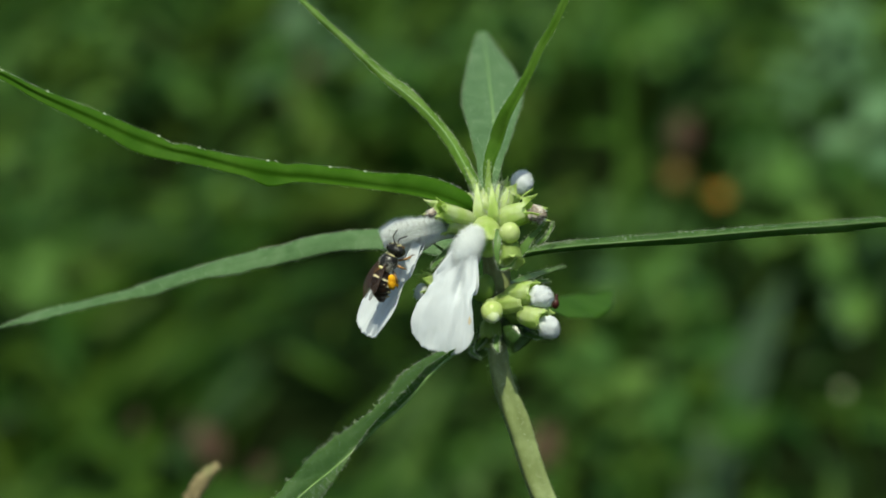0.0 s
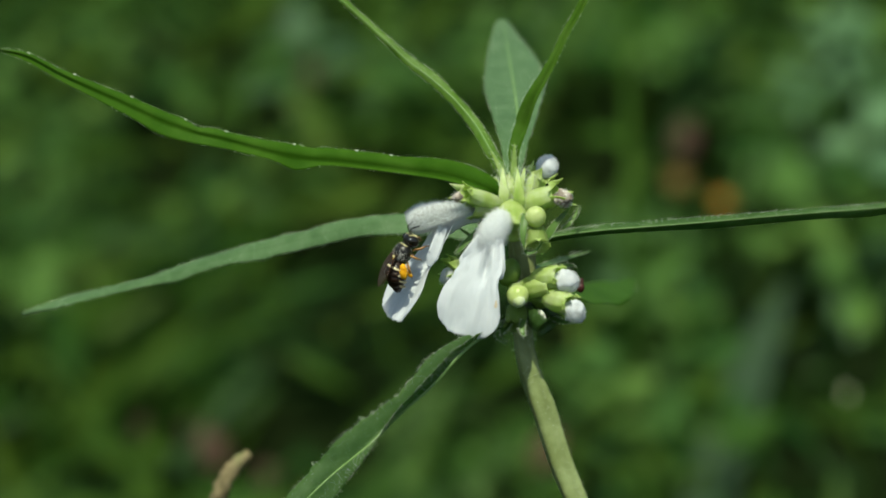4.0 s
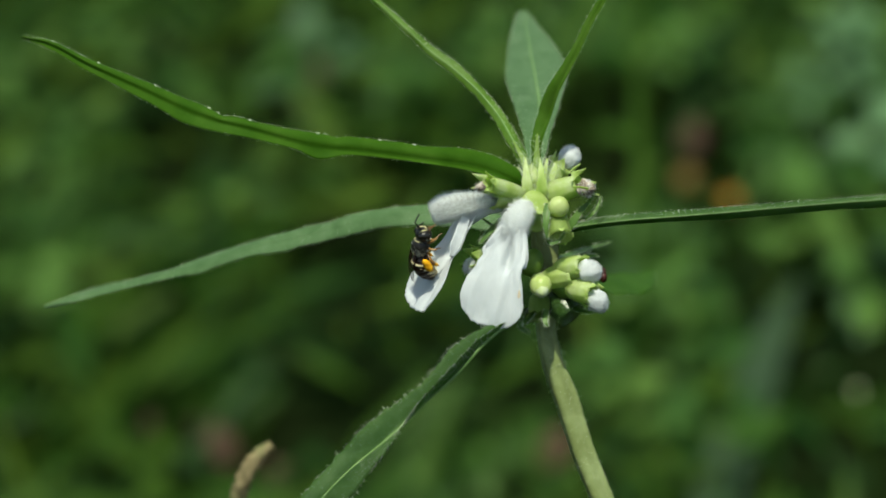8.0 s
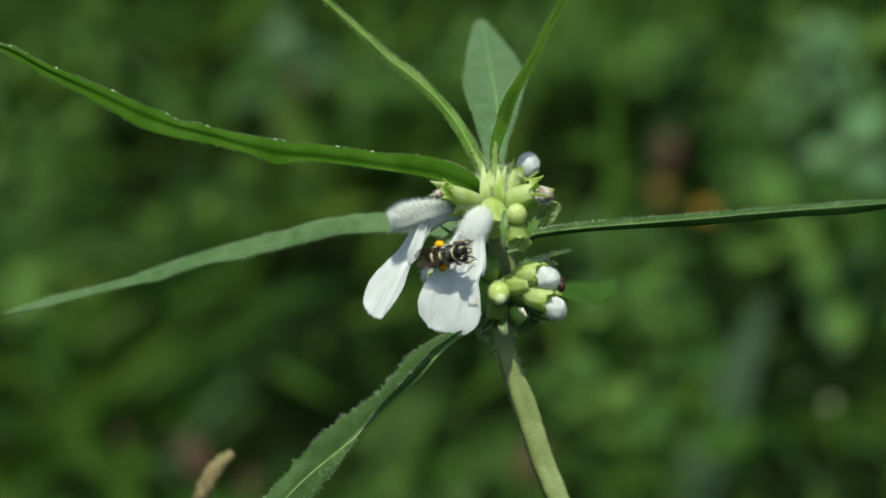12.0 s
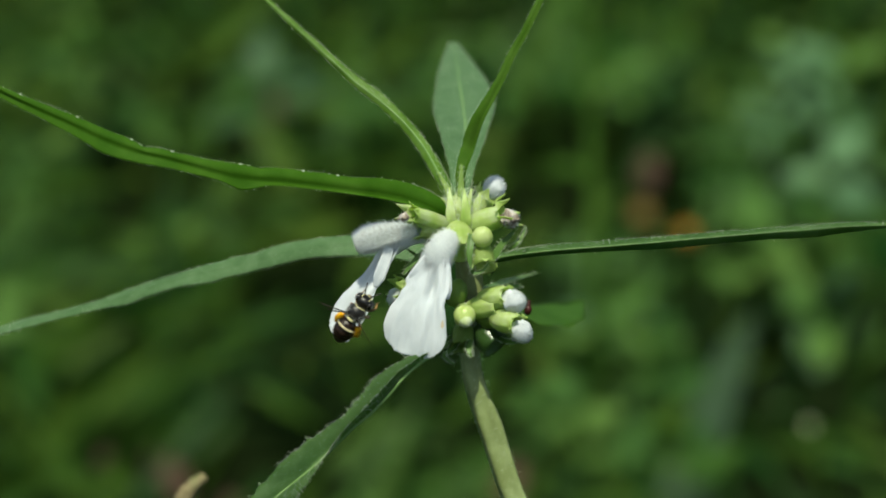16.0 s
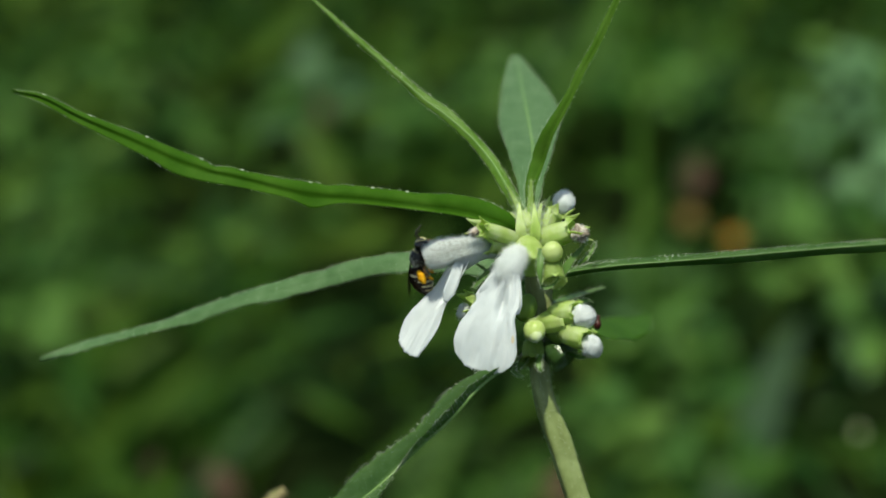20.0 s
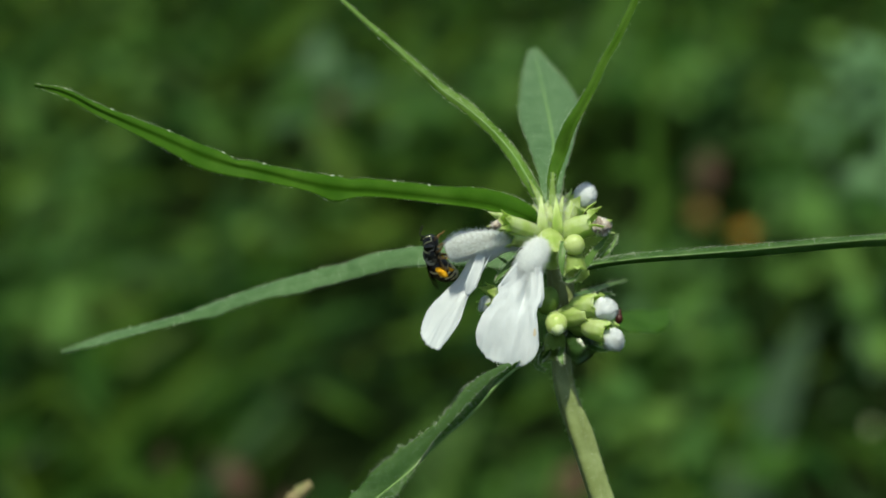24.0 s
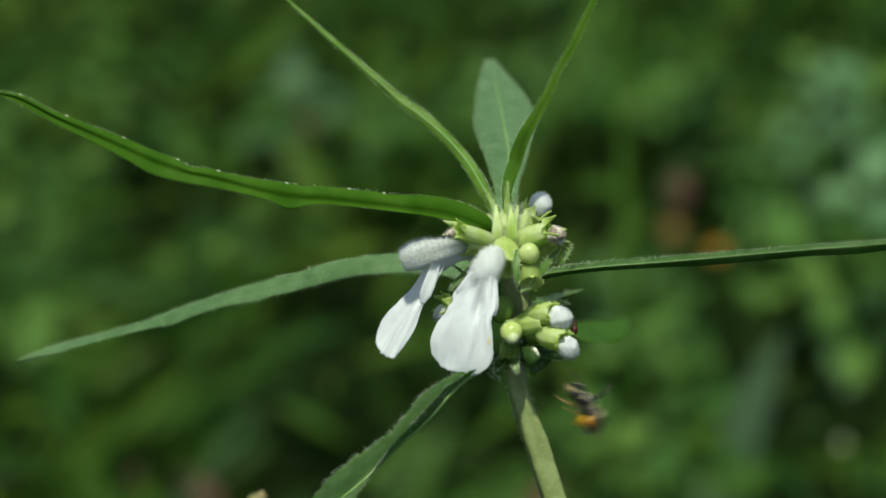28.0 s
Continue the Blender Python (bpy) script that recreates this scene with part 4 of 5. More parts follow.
def build_bee():
    bee = thing("small_bee", (0, 0, 0), "small black bee with cream bands and orange pollen loads", "bee")
    bm = bmesh.new()
    egg(bm, (2.15, 0, -0.1), (0.58, 0.85, 0.74))
    head = local_part("head", bm, M_SHELL, bee, "shiny black head with cream face lines")
    for s in (-1, 1):
        bm = bmesh.new()
        egg(bm, (2.22, 0.62 * s, -0.02), (0.42, 0.3, 0.6))
        local_part("eye", bm, M_EYE, head)
        bm = bmesh.new()
        tube(bm, [mmv(2.62, 0.2 * s, 0.15), mmv(2.95, 0.32 * s, 0.5), mmv(3.1, 0.38 * s, 0.62), mmv(3.4, 0.55 * s, 0.45), mmv(3.75, 0.75 * s, 0.2)], [0.06, 0.05, 0.065, 0.075, 0.06], 14, 6)
        local_part("antenna", bm, M_SHELL, bee)
        bm = bmesh.new()
        tube(bm, [mmv(2.52, 0.38 * s, 0.48), mmv(2.69, 0.38 * s, 0.1), mmv(2.68, 0.3 * s, -0.35)], [0.03, 0.05, 0.03], 8, 6)
        local_part("face_mark", bm, M_YELLOW, head)
    bm = bmesh.new()
    tube(bm, [mmv(2.7, -0.16, -0.3), mmv(2.74, 0, -0.22), mmv(2.7, 0.16, -0.3)], [0.04, 0.06, 0.04], 6, 6)
    local_part("face_mark", bm, M_YELLOW, head)
    bm = bmesh.new()
    for s in (-1, 1):
        tube(bm, [mmv(2.55, 0.2 * s, -0.5), mmv(2.7, 0.12 * s, -0.7), mmv(2.65, 0.0, -0.85)], [0.08, 0.07, 0.03], 6, 6)
    local_part("jaw", bm, M_LEG, head)
    bm = bmesh.new()
    egg(bm, (0.95, 0, 0.1), (0.88, 0.86, 0.8), 12, 18)
    thorax = local_part("thorax", bm, M_SHELL, bee, "glossy black thorax with grey down")
    bm = bmesh.new()
    tube(bm, [mmv(1.6, 0.55 * math.cos(a), 0.1 + 0.52 * math.sin(a)) for a in (0.1, 0.6, 1.57, 2.5, 3.04)], [0.035, 0.055, 0.04, 0.055, 0.035], 16, 6)
    local_part("collar", bm, M_YELLOW, thorax, "cream collar line")
    bm = bmesh.new()
    egg(bm, (0.28, 0, 0.62), (0.14, 0.36, 0.12))
    local_part("scutellum", bm, M_YELLOW, thorax, "cream crescent behind the thorax")
    rng = random.Random(5)
    bm = bmesh.new()
    for _ in range(200):
        w = Vector([rng.gauss(0, 1) for _ in range(3)]).normalized()
        hair(bm, mmv(0.95 + w.x * 0.83, w.y * 0.78, 0.1 + w.z * 0.74), w + Vector((-0.6, 0, 0)), rng.uniform(0.12, 0.28), 0.011)
    for s in (-1, 1):  # denser on the flanks and behind
        for _ in range(190):
            w = Vector((rng.gauss(-0.35, 0.35), s * rng.uniform(0.35, 1), rng.gauss(0.35, 0.3))).normalized()
            hair(bm, mmv(0.95 + w.x * 0.84, w.y * 0.82, 0.1 + w.z * 0.76), w * 0.5 + Vector((-0.8, 0, 0.1)), rng.uniform(0.15, 0.32), 0.012)
    local_part("down", bm, M_GREYHAIR, thorax, "pale grey down")
    # abdomen: overlapping dark plates, each with a cream hind edge
    prof = [0.35, 0.8, 0.93, 0.95, 0.86, 0.62, 0.25]
    for i in range(6):
        x0, x1 = 0.18 - i * 0.42, 0.18 - (i + 1) * 0.42
        z0, z1 = -0.02 - 0.036 * i * i, -0.02 - 0.036 * (i + 1) ** 2
        r0, r1 = prof[i], prof[i + 1]
        bm = bmesh.new()
        tube(bm, [mmv(x0 + 0.06, 0, z0), mmv((x0 + x1) / 2, 0, (z0 + z1) / 2), mmv(x1, 0, z1)], [r0 * 0.93, (r0 + r1) / 2 + 0.03, r1], 6, 18)
        plate = local_part("abdomen_plate", bm, M_ABDOMEN, bee)
        if 0 < i < 5:
            bm = bmesh.new()
            tube(bm, [mmv(x1 + 0.21, 0, z1 + 0.012), mmv(x1 + 0.03, 0, z1)], [(r0 * 0.45 + r1 * 0.55) + 0.035, r1 + 0.025], 3, 18)
            local_part("band", bm, M_BAND, plate)
    for s in (-1, 1):
        for k, (px, reach_x, ln) in enumerate(((1.5, 0.7, 1.0), (1.0, 0.05, 1.1), (0.4, -0.75, 1.2))):
            bm = bmesh.new()
            pts = [mmv(px, 0.45 * s, -0.45), mmv(px + reach_x * 0.4, 0.85 * s, -0.6), mmv(px + reach_x * 0.9, 0.98 * s, -0.95), mmv(px + reach_x * 1.25, 0.8 * s, -1.25), mmv(px + reach_x * 1.5, 0.85 * s, -1.5)]
            tube(bm, pts, [0.13, 0.12, 0.1, 0.06, 0.035], 14, 7)
            leg = local_part("leg", bm, M_LEG, bee)
            if k == 2:
                bm = bmesh.new()
                c = mmv(px + reach_x * 1.15, 0.98 * s, -0.38)
                ball(bm, c, (-0.75, 0.1 * s, -0.5), 0.7, 0.36, 10, 12, 0.3, s * 3.0)
                local_part("pollen_load", bm, M_POLLEN, leg, "bright orange pollen load")
                bm = bmesh.new()
                ball(bm, mmv(px + reach_x * 1.15, 0.86 * s, -1.12), (-0.5, 0, -0.8), 0.32, 0.17, 8, 10, 0.3, s * 5.0)
                local_part("pollen_load", bm, M_POLLEN, leg, "orange pollen on the lower leg")
    wings = []
    for s in (-1, 1):
        for name, ln, half, lift in (("fore_wing", 3.5, 0.52, 0.04), ("hind_wing", 2.5, 0.36, 0.0)):
            bm = bmesh.new()
            blade(bm, [mmv(0, 0, lift), mmv(-ln * 0.35, 0.1 * s, lift + 0.05), mmv(-ln * 0.7, 0.12 * s, lift + 0.02), mmv(-ln, 0.0, lift - 0.06)],
                  [0.12, half * 0.8, half, half * 0.85, 0.15], Vector((0, 0, 1)), 0.03, 18, 3, 0.012)
            wing = local_part(name, bm, M_WING, bee, "smoky brown transparent wing")
            wing.location = mmv(0.75, 0.42 * s, 0.68)
            for off in (-0.75, 0.0, 0.6):
                bm = bmesh.new()
                tube(bm, [mmv(-0.05, 0, lift + 0.02), mmv(-ln * 0.35, 0.1 * s + off * half * 0.75, lift + 0.07), mmv(-ln * 0.75, 0.1 * s + off * half * 0.9, lift + 0.04)], [0.04, 0.03, 0.015], 8, 5)
                local_part("vein", bm, M_VEIN, wing)
            wings.append((wing, s, name))
    return bee, wings


small_bee, bee_wings = build_bee()


# ---------------------------------------------------------------- background weeds
def leaf_mesh(name, material, ratio, fold, droop, seed):
    """A leaf one metre long along x, to be shared by many leaves."""
    bm = bmesh.new()
    blade(bm, [Vector((0, 0, 0)), Vector((0.35, 0, 0.06)), Vector((0.7, 0, 0.04)), Vector((1, 0, -0.08))],
          [ratio * 120, ratio * 820, ratio * 1000, ratio * 800, ratio * 420, 20], Vector((0, 0, 1)), fold, 8, 2, 8, 0.15, seed, droop)
    me = bpy.data.meshes.new(name)
    bm.to_mesh(me)
    bm.free()
    for p in me.polygons:
        p.use_smooth = True
    me.materials.append(material)
    return me


LEAF_SHAPES = {}
for tone, mat in (("green", M_HERB), ("blue", M_HERB_BLUE), ("light", M_HERB_LIGHT), ("pale", M_HERB_PALE), ("dead", M_LITTER)):
    LEAF_SHAPES[tone] = [leaf_mesh("leaf", mat, 0.24, 0.15, 0.2, 1), leaf_mesh("leaf", mat, 0.33, 0.1, 0.3, 2), leaf_mesh("leaf", mat, 0.16, 0.2, 0.1, 3)]

HRNG = random.Random(21)


def far(u, v):
    """How far behind the flower the weeds stand that show at that height of the plane, mm."""
    return -(650 + (v + 22) * 6.5)


def herb(u, v, size, leaves, tone, label, w=None, shape=0, spread=0.8, face=0.5, tumble=0.55):
    """A weed whose leafy top stands at that spot; size: leaf length in mm."""
    w = far(u, v) if w is None else w
    top = V(u, v, w)
    top.z = max(top.z, 0.012)
    base = Vector((top.x + HRNG.uniform(-0.01, 0.01), top.y + HRNG.uniform(-0.005, 0.015), -0.002))
    ob = thing("weed", base, label, "weed", "weeds behind the flower")
    bm = bmesh.new()
    tube(bm, [base, base.lerp(top, 0.5) + Vector((HRNG.uniform(-0.004, 0.004), 0, 0)), top], [1.0, 0.8, 0.5], 6, 6)
    part("stem", bm, M_HERB, ob)
    turn = HRNG.uniform(0, 6.28)
    for i in range(leaves):
        turn += 2.4
        lf = new("leaf", LEAF_SHAPES[tone][shape])
        lf.parent = ob
        k = size * HRNG.uniform(0.7, 1.15) / 1000
        h = (i / max(1, leaves)) * min(size * 0.8 / 1000, top.z * 0.6)
        up = (Vector((0, 0, 1)).lerp(D(0, 0.35, 1), face) + Vector([HRNG.gauss(0, tumble) for _ in range(3)])).normalized()
        out = Vector((math.cos(turn), math.sin(turn), 0.2))
        out = (out - up * out.dot(up) * spread).normalized()
        side = up.cross(out).normalized()
        up = out.cross(side)
        m = Matrix((out, side, up)).transposed().to_4x4()
        lf.matrix_local = Matrix.Translation(top - base - Vector((0, 0, h))) @ m @ Matrix.Diagonal((k, k, k, 1))
    return ob


# LIGHT: lit spots of the background, done with the lighter leaf green.
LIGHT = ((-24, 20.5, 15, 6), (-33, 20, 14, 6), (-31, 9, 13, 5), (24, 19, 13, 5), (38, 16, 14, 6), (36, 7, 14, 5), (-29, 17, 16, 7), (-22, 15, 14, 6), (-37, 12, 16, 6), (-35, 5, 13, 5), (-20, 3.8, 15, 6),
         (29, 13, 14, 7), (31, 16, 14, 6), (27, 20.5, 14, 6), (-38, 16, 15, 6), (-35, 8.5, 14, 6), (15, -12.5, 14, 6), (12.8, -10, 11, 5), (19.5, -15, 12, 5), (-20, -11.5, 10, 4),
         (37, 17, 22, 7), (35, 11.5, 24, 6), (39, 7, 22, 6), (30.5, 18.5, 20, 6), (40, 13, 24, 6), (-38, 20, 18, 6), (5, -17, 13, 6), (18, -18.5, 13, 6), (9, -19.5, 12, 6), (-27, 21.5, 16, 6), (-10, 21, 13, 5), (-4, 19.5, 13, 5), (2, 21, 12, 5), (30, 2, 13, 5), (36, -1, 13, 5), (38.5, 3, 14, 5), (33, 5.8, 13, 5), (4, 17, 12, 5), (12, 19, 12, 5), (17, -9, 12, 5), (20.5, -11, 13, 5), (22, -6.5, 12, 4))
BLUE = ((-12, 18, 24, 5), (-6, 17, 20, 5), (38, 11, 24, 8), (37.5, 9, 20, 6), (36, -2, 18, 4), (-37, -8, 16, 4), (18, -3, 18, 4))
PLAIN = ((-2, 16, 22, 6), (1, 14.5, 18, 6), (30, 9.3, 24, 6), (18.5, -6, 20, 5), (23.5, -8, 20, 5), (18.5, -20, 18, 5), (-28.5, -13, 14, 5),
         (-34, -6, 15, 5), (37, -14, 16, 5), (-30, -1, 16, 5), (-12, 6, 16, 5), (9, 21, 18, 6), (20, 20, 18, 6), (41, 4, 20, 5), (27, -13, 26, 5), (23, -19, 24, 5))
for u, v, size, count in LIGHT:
    herb(u, v, size, count, "light", "weed whose lighter green stands for sunlight", shape=HRNG.choice((0, 0, 1, 2)))
for u, v, size, count in BLUE:
    herb(u, v, size, count, "blue", "bluish green weed with broad leaves", shape=0)
for u, v, size, count in PLAIN:
    herb(u, v, size, count, "green", "green weed in the undergrowth", shape=HRNG.choice((0, 1, 2)))


herb(38.0, 10.6, 15, 3, "pale", "weed with pale broad leaves", w=far(0, 10.6) + 110, shape=1, face=0.9, tumble=0.15)
herb(36.0, 20.8, 12, 2, "pale", "weed with pale broad leaves", w=far(0, 20.8) + 110, shape=1, face=0.9, tumble=0.2)
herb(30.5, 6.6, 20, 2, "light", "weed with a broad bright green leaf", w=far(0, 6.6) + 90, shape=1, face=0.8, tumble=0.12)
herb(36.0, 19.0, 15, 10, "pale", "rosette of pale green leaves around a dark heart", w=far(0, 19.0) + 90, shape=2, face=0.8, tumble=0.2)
herb(33.0, 15.2, 12, 6, "pale", "weed with pale leaves", w=far(0, 15.2) + 40, shape=2, face=0.8, tumble=0.3)
herb(38.3, 15.6, 13, 6, "pale", "weed with pale leaves", w=far(0, 15.6) + 40, shape=0, face=0.8, tumble=0.3)
herb(-29.5, 18.6, 14, 3, "light", "weed whose lighter green stands for sunlight", shape=1, face=0.7, tumble=0.25)
herb(-31.5, 12.2, 14, 3, "light", "weed whose lighter green stands for sunlight", shape=1, face=0.7, tumble=0.25)

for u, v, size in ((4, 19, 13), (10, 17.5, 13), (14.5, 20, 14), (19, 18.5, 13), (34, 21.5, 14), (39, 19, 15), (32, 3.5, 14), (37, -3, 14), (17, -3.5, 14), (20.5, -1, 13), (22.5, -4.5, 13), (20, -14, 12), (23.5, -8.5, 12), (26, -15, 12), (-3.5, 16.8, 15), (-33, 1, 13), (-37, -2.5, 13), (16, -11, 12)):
    herb(u, v, size, 3, "light", "weed whose lighter green stands for sunlight", w=far(0, v) + 70, shape=1, face=0.7, tumble=0.35)


def small_flower(u, v, r, material, label, petals=6, near=25):
    w = far(u, v) + near
    top = V(u, v, w)
    base = Vector((top.x + 0.004, top.y + 0.006, -0.002))
    ob = thing("wild_flower", base, label, "flower")
    bm = bmesh.new()
    tube(bm, [base, base.lerp(top, 0.6) + Vector((0.003, 0, 0)), top], [0.8, 0.7, 0.6], 6, 6)
    part("stem", bm, M_HERB, ob)
    face = D(0, 0.35, 1)
    a = face.orthogonal().normalized()
    b = face.cross(a)
    for i in range(petals):
        q = 2 * math.pi * i / petals
        out = a * math.cos(q) + b * math.sin(q)
        bm = bmesh.new()
        blade(bm, [top, top + out * r * 0.5 / 1000 + face * 0.0006, top + out * r / 1000], [r * 0.15, r * 0.42, r * 0.2], face, 0.1, 5, 1, 0.3)
        part("petal", bm, material, ob)
    bm = bmesh.new()
    ball(bm, top + face * 0.0006, face, r * 0.25, r * 0.32, 6, 8)
    part("flower_centre", bm, material, ob)
    return ob


def broad_blade():
    pts = [V(31.3, -2.5, -755), V(29.4, -7, -730), V(27.2, -13, -690), V(25.0, -20, -645), V(22.8, -28, -600)]
    base = Vector((pts[-1].x - 0.01, pts[-1].y, 0))
    ob = thing("broad_leaved_weed", base, "wide grey-green blade rising from the weeds", "weed")
    bm = bmesh.new()
    _, left, right = blade(bm, pts[::-1], [6, 6.5, 6.5, 5, 0.8], D(-0.2, 0.5, 0.8), 0.1, 20, 3, 0.5, 0.1, 4)
    leaf = part("leaf", bm, M_BLADE, ob)
    bm = bmesh.new()
    tube(bm, [base, base.lerp(pts[-1], 0.6), pts[-1], pts[-2]], [1.5, 1.3, 1.0, 0.5], 12, 7)
    part("stem", bm, M_HERB, ob)


def tall_stalk():
    base = Vector((0.052, 0.62, 0))
    tips = [base, V(17.6, 4, -640), V(17.2, 12, -640), V(17.0, 24, -640), V(16.0, 34, -640)]
    base.x, base.y = tips[1].x, tips[1].y + 0.01
    ob = thing("tall_weed", base, "upright light green weed stalk with narrow leaves", "weed")
    bm = bmesh.new()
    tube(bm, tips, [1.5, 1.6, 1.6, 1.4, 1.0], 20, 8)
    part("stem", bm, M_HERB, ob)
    for i, (u, v, s) in enumerate(((17.3, 9, -1), (17.1, 16, -1), (17, 20, 1), (17, 23, -1))):
        bm = bmesh.new()
        blade(bm, [V(u, v, -640), V(u + 1.8 * s, v + 1.2, -635), V(u + 4 * s, v + 1.0, -630)], [0.8, 2.6, 0.3], D(0, 0.6, 0.8), 0.15, 8, 2, 0.3, 0.1, i)
        part("leaf", bm, M_HERB, ob)


broad_blade()
tall_stalk()
small_flower(25.4, 4.4, 2.7, M_ORANGE, "small bright orange flower among the weeds")
small_flower(21.6, 6.2, 3.4, M_GOLD, "faded ochre flower head in the weeds")
# The next three are sun glints in the weeds, modelled as tiny pale flowers.
small_flower(36.6, -12.6, 1.0, M_TIP, "tiny pale flower shape added as a sun glint", 5, 90)
small_flower(19.6, -11.9, 0.7, M_TIP, "tiny pale flower shape added as a sun glint", 5, 60)
small_flower(18.6, -11.0, 0.6, M_TIP, "tiny pale flower shape added as a sun glint", 5, 60)


def dead_leaf(u, v, size, label="curled reddish-brown dead leaf"):
    w = far(u, v) + 20
    p = V(u, v, w)
    p.z = max(p.z, 0.006)
    bm = bmesh.new()
    r = Vector((HRNG.uniform(-0.5, 0.5), HRNG.uniform(-0.2, 0.2), HRNG.uniform(0.5, 1))).normalized() * size / 1000
    blade(bm, [p - r * 0.5, p + D(0, 0, 1) * size * 0.0001, p + r * 0.5], [size * 0.1, size * 0.33, size * 0.3, size * 0.05], D(0, 0.4, 1), 0.2, 10, 2, 0.4, 0.3, u)
    bm.transform(Matrix.Translation(-p))
    me = bpy.data.meshes.new("dead_leaf")
    bm.to_mesh(me)
    bm.free()
    me.materials.append(M_LITTER)
    ob = new("dead_leaf", me)
    ob.location = p
    return tagged(ob, label, "leaf", "dead leaves")


for u, v, size in ((22, 9.9, 12), (-22.8, -15.3, 11), (-14, -20.5, 13), (-19.5, -17.5, 12), (-25.5, -16.5, 12), (10, -17.5, 11), (-11, 15.7, 8)):
    dead_leaf(u, v, size)


def undergrowth(name, count, seed, place, size, label, material, lie=None, slim=1.0):
    """Countless small leaves, one mesh."""
    rng = random.Random(seed)
    verts, faces = [], []
    outline = ((0.0, 0.02), (0.25, 0.08), (0.5, 0.095), (0.8, 0.055), (1.0, 0.0))
    for _ in range(count):
        p = place(rng)
        if p is None:
            continue
        k = rng.uniform(*size) / 1000
        up = (Vector((0, 0, 1)).lerp(D(0, 0.35, 1), rng.uniform(0, 0.8)) + Vector([rng.gauss(0, 0.75) for _ in range(3)])).normalized()
        out = Vector([rng.gauss(0, 1), rng.gauss(0, 1), rng.gauss(0.1, 0.4)])
        if lie and rng.random() < 0.75:
            out = D(lie(p) + rng.gauss(0, 0.25), 0.62 + rng.gauss(0, 0.2), rng.gauss(0, 0.4))
        out = (out - up * out.dot(up)).normalized()
        side = up.cross(out)
        i = len(verts)
        for x, h in ((x, h * slim) for x, h in outline):
            c = p + out * k * (x - 0.5) - up * k * 0.25 * x * x
            verts += [c + side * h * k + up * h * k * 0.25, c, c - side * h * k + up * h * k * 0.25]
        for r in range(len(outline) - 1):
            a = i + r * 3
            faces += [(a, a + 1, a + 4, a + 3), (a + 1, a + 2, a + 5, a + 4)]
    me = bpy.data.meshes.new(name)
    me.from_pydata([tuple(q) for q in verts], [], faces)
    me.materials.append(material)
    return tagged(new(name, me), label, name, kind="stuff")


# Gaps in the leaves where the soil, coloured dark for shade, shows through.
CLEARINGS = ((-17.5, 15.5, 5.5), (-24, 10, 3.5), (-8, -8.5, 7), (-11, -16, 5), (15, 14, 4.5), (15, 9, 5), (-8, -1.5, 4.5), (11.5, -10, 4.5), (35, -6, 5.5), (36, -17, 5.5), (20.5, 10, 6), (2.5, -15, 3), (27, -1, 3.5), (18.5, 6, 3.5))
# Spots where sun patches are painted by leaves of the lighter green.
PAINTED_SUN = ((-29, 17.5, 4.5), (-9, 15.5, 3.5), (-2, 16, 2.5), (-37, -8, 3.5), (-14, 5, 4), (-36, 6, 5), (-33, 0.5, 4), (-37, 14, 4), (28, 13, 3), (36, 19, 4.5), (29, 6.5, 3.5), (34, 5.5, 3.5), (21, 0.5, 3.5), (18, 1, 3), (17.5, 0, 3), (20, -2, 3), (18, -6, 3), (19.5, -14, 3), (4.5, -19.5, 3), (-18, -12, 3), (-31, -13, 3.5), (0.5, -12.5, 2.5), (24, 18, 3.5), (8, 20, 3), (38, -1, 3))


def bare(u, v, more):
    return any(math.hypot(u - cu, (v - cv) * 1.2) < r + more for cu, cv, r in CLEARINGS)


def among(rng):
    u, v = rng.uniform(-62, 62), rng.uniform(-34, 34)
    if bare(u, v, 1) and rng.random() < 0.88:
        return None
    p = V(u, v, far(0, v) - rng.uniform(-20, 160))
    return p if p.z > 0.003 else None


def in_painted_sun(rng):
    cu, cv, r = rng.choice(PAINTED_SUN)
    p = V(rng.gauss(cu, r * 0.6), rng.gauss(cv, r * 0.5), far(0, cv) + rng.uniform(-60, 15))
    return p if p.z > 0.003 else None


def around(rng):
    """Low weeds on all sides, thinner far out; lower where they stand under the flowering plant."""
    turn, reach = rng.uniform(0, 2 * math.pi), 0.15 + 3.2 * rng.random() ** 0.8
    p = Vector((math.cos(turn) * reach, 0.5 + math.sin(turn) * reach, 0))
    if noise.noise(Vector((p.x * 2.2, p.y * 2.2, 7))) < rng.uniform(-0.5, 0.05):
        return None
    near = abs(p.x) < 0.45 and -0.5 < p.y < 0.75
    p.z = min(abs(rng.gauss(0, 0.05)), 0.03 if near else 0.2) + 0.004
    return p


def lean(p):
    """The blades lean to one side on the near slope and stand more upright beside it."""
    return 0.8 if p.x < 0.02 else 0.3


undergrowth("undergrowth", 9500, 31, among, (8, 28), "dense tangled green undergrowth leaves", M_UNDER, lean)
def grassy(rng):
    u, v = rng.uniform(-60, 4), rng.uniform(-32, 2)
    if bare(u, v, 4):
        return None
    p = V(u, v, far(0, v) + rng.uniform(-40, 40))
    return p if p.z > 0.01 else None


undergrowth("grass", 620, 35, grassy, (40, 95), "long leaning green grass blades", M_UNDER, lean, 0.42)
undergrowth("undergrowth", 520, 33, in_painted_sun, (9, 26), "undergrowth leaves coloured lighter green to look sunlit", M_UNDER_PAINTED_SUN, lean)
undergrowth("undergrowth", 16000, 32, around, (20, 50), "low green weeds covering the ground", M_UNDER)


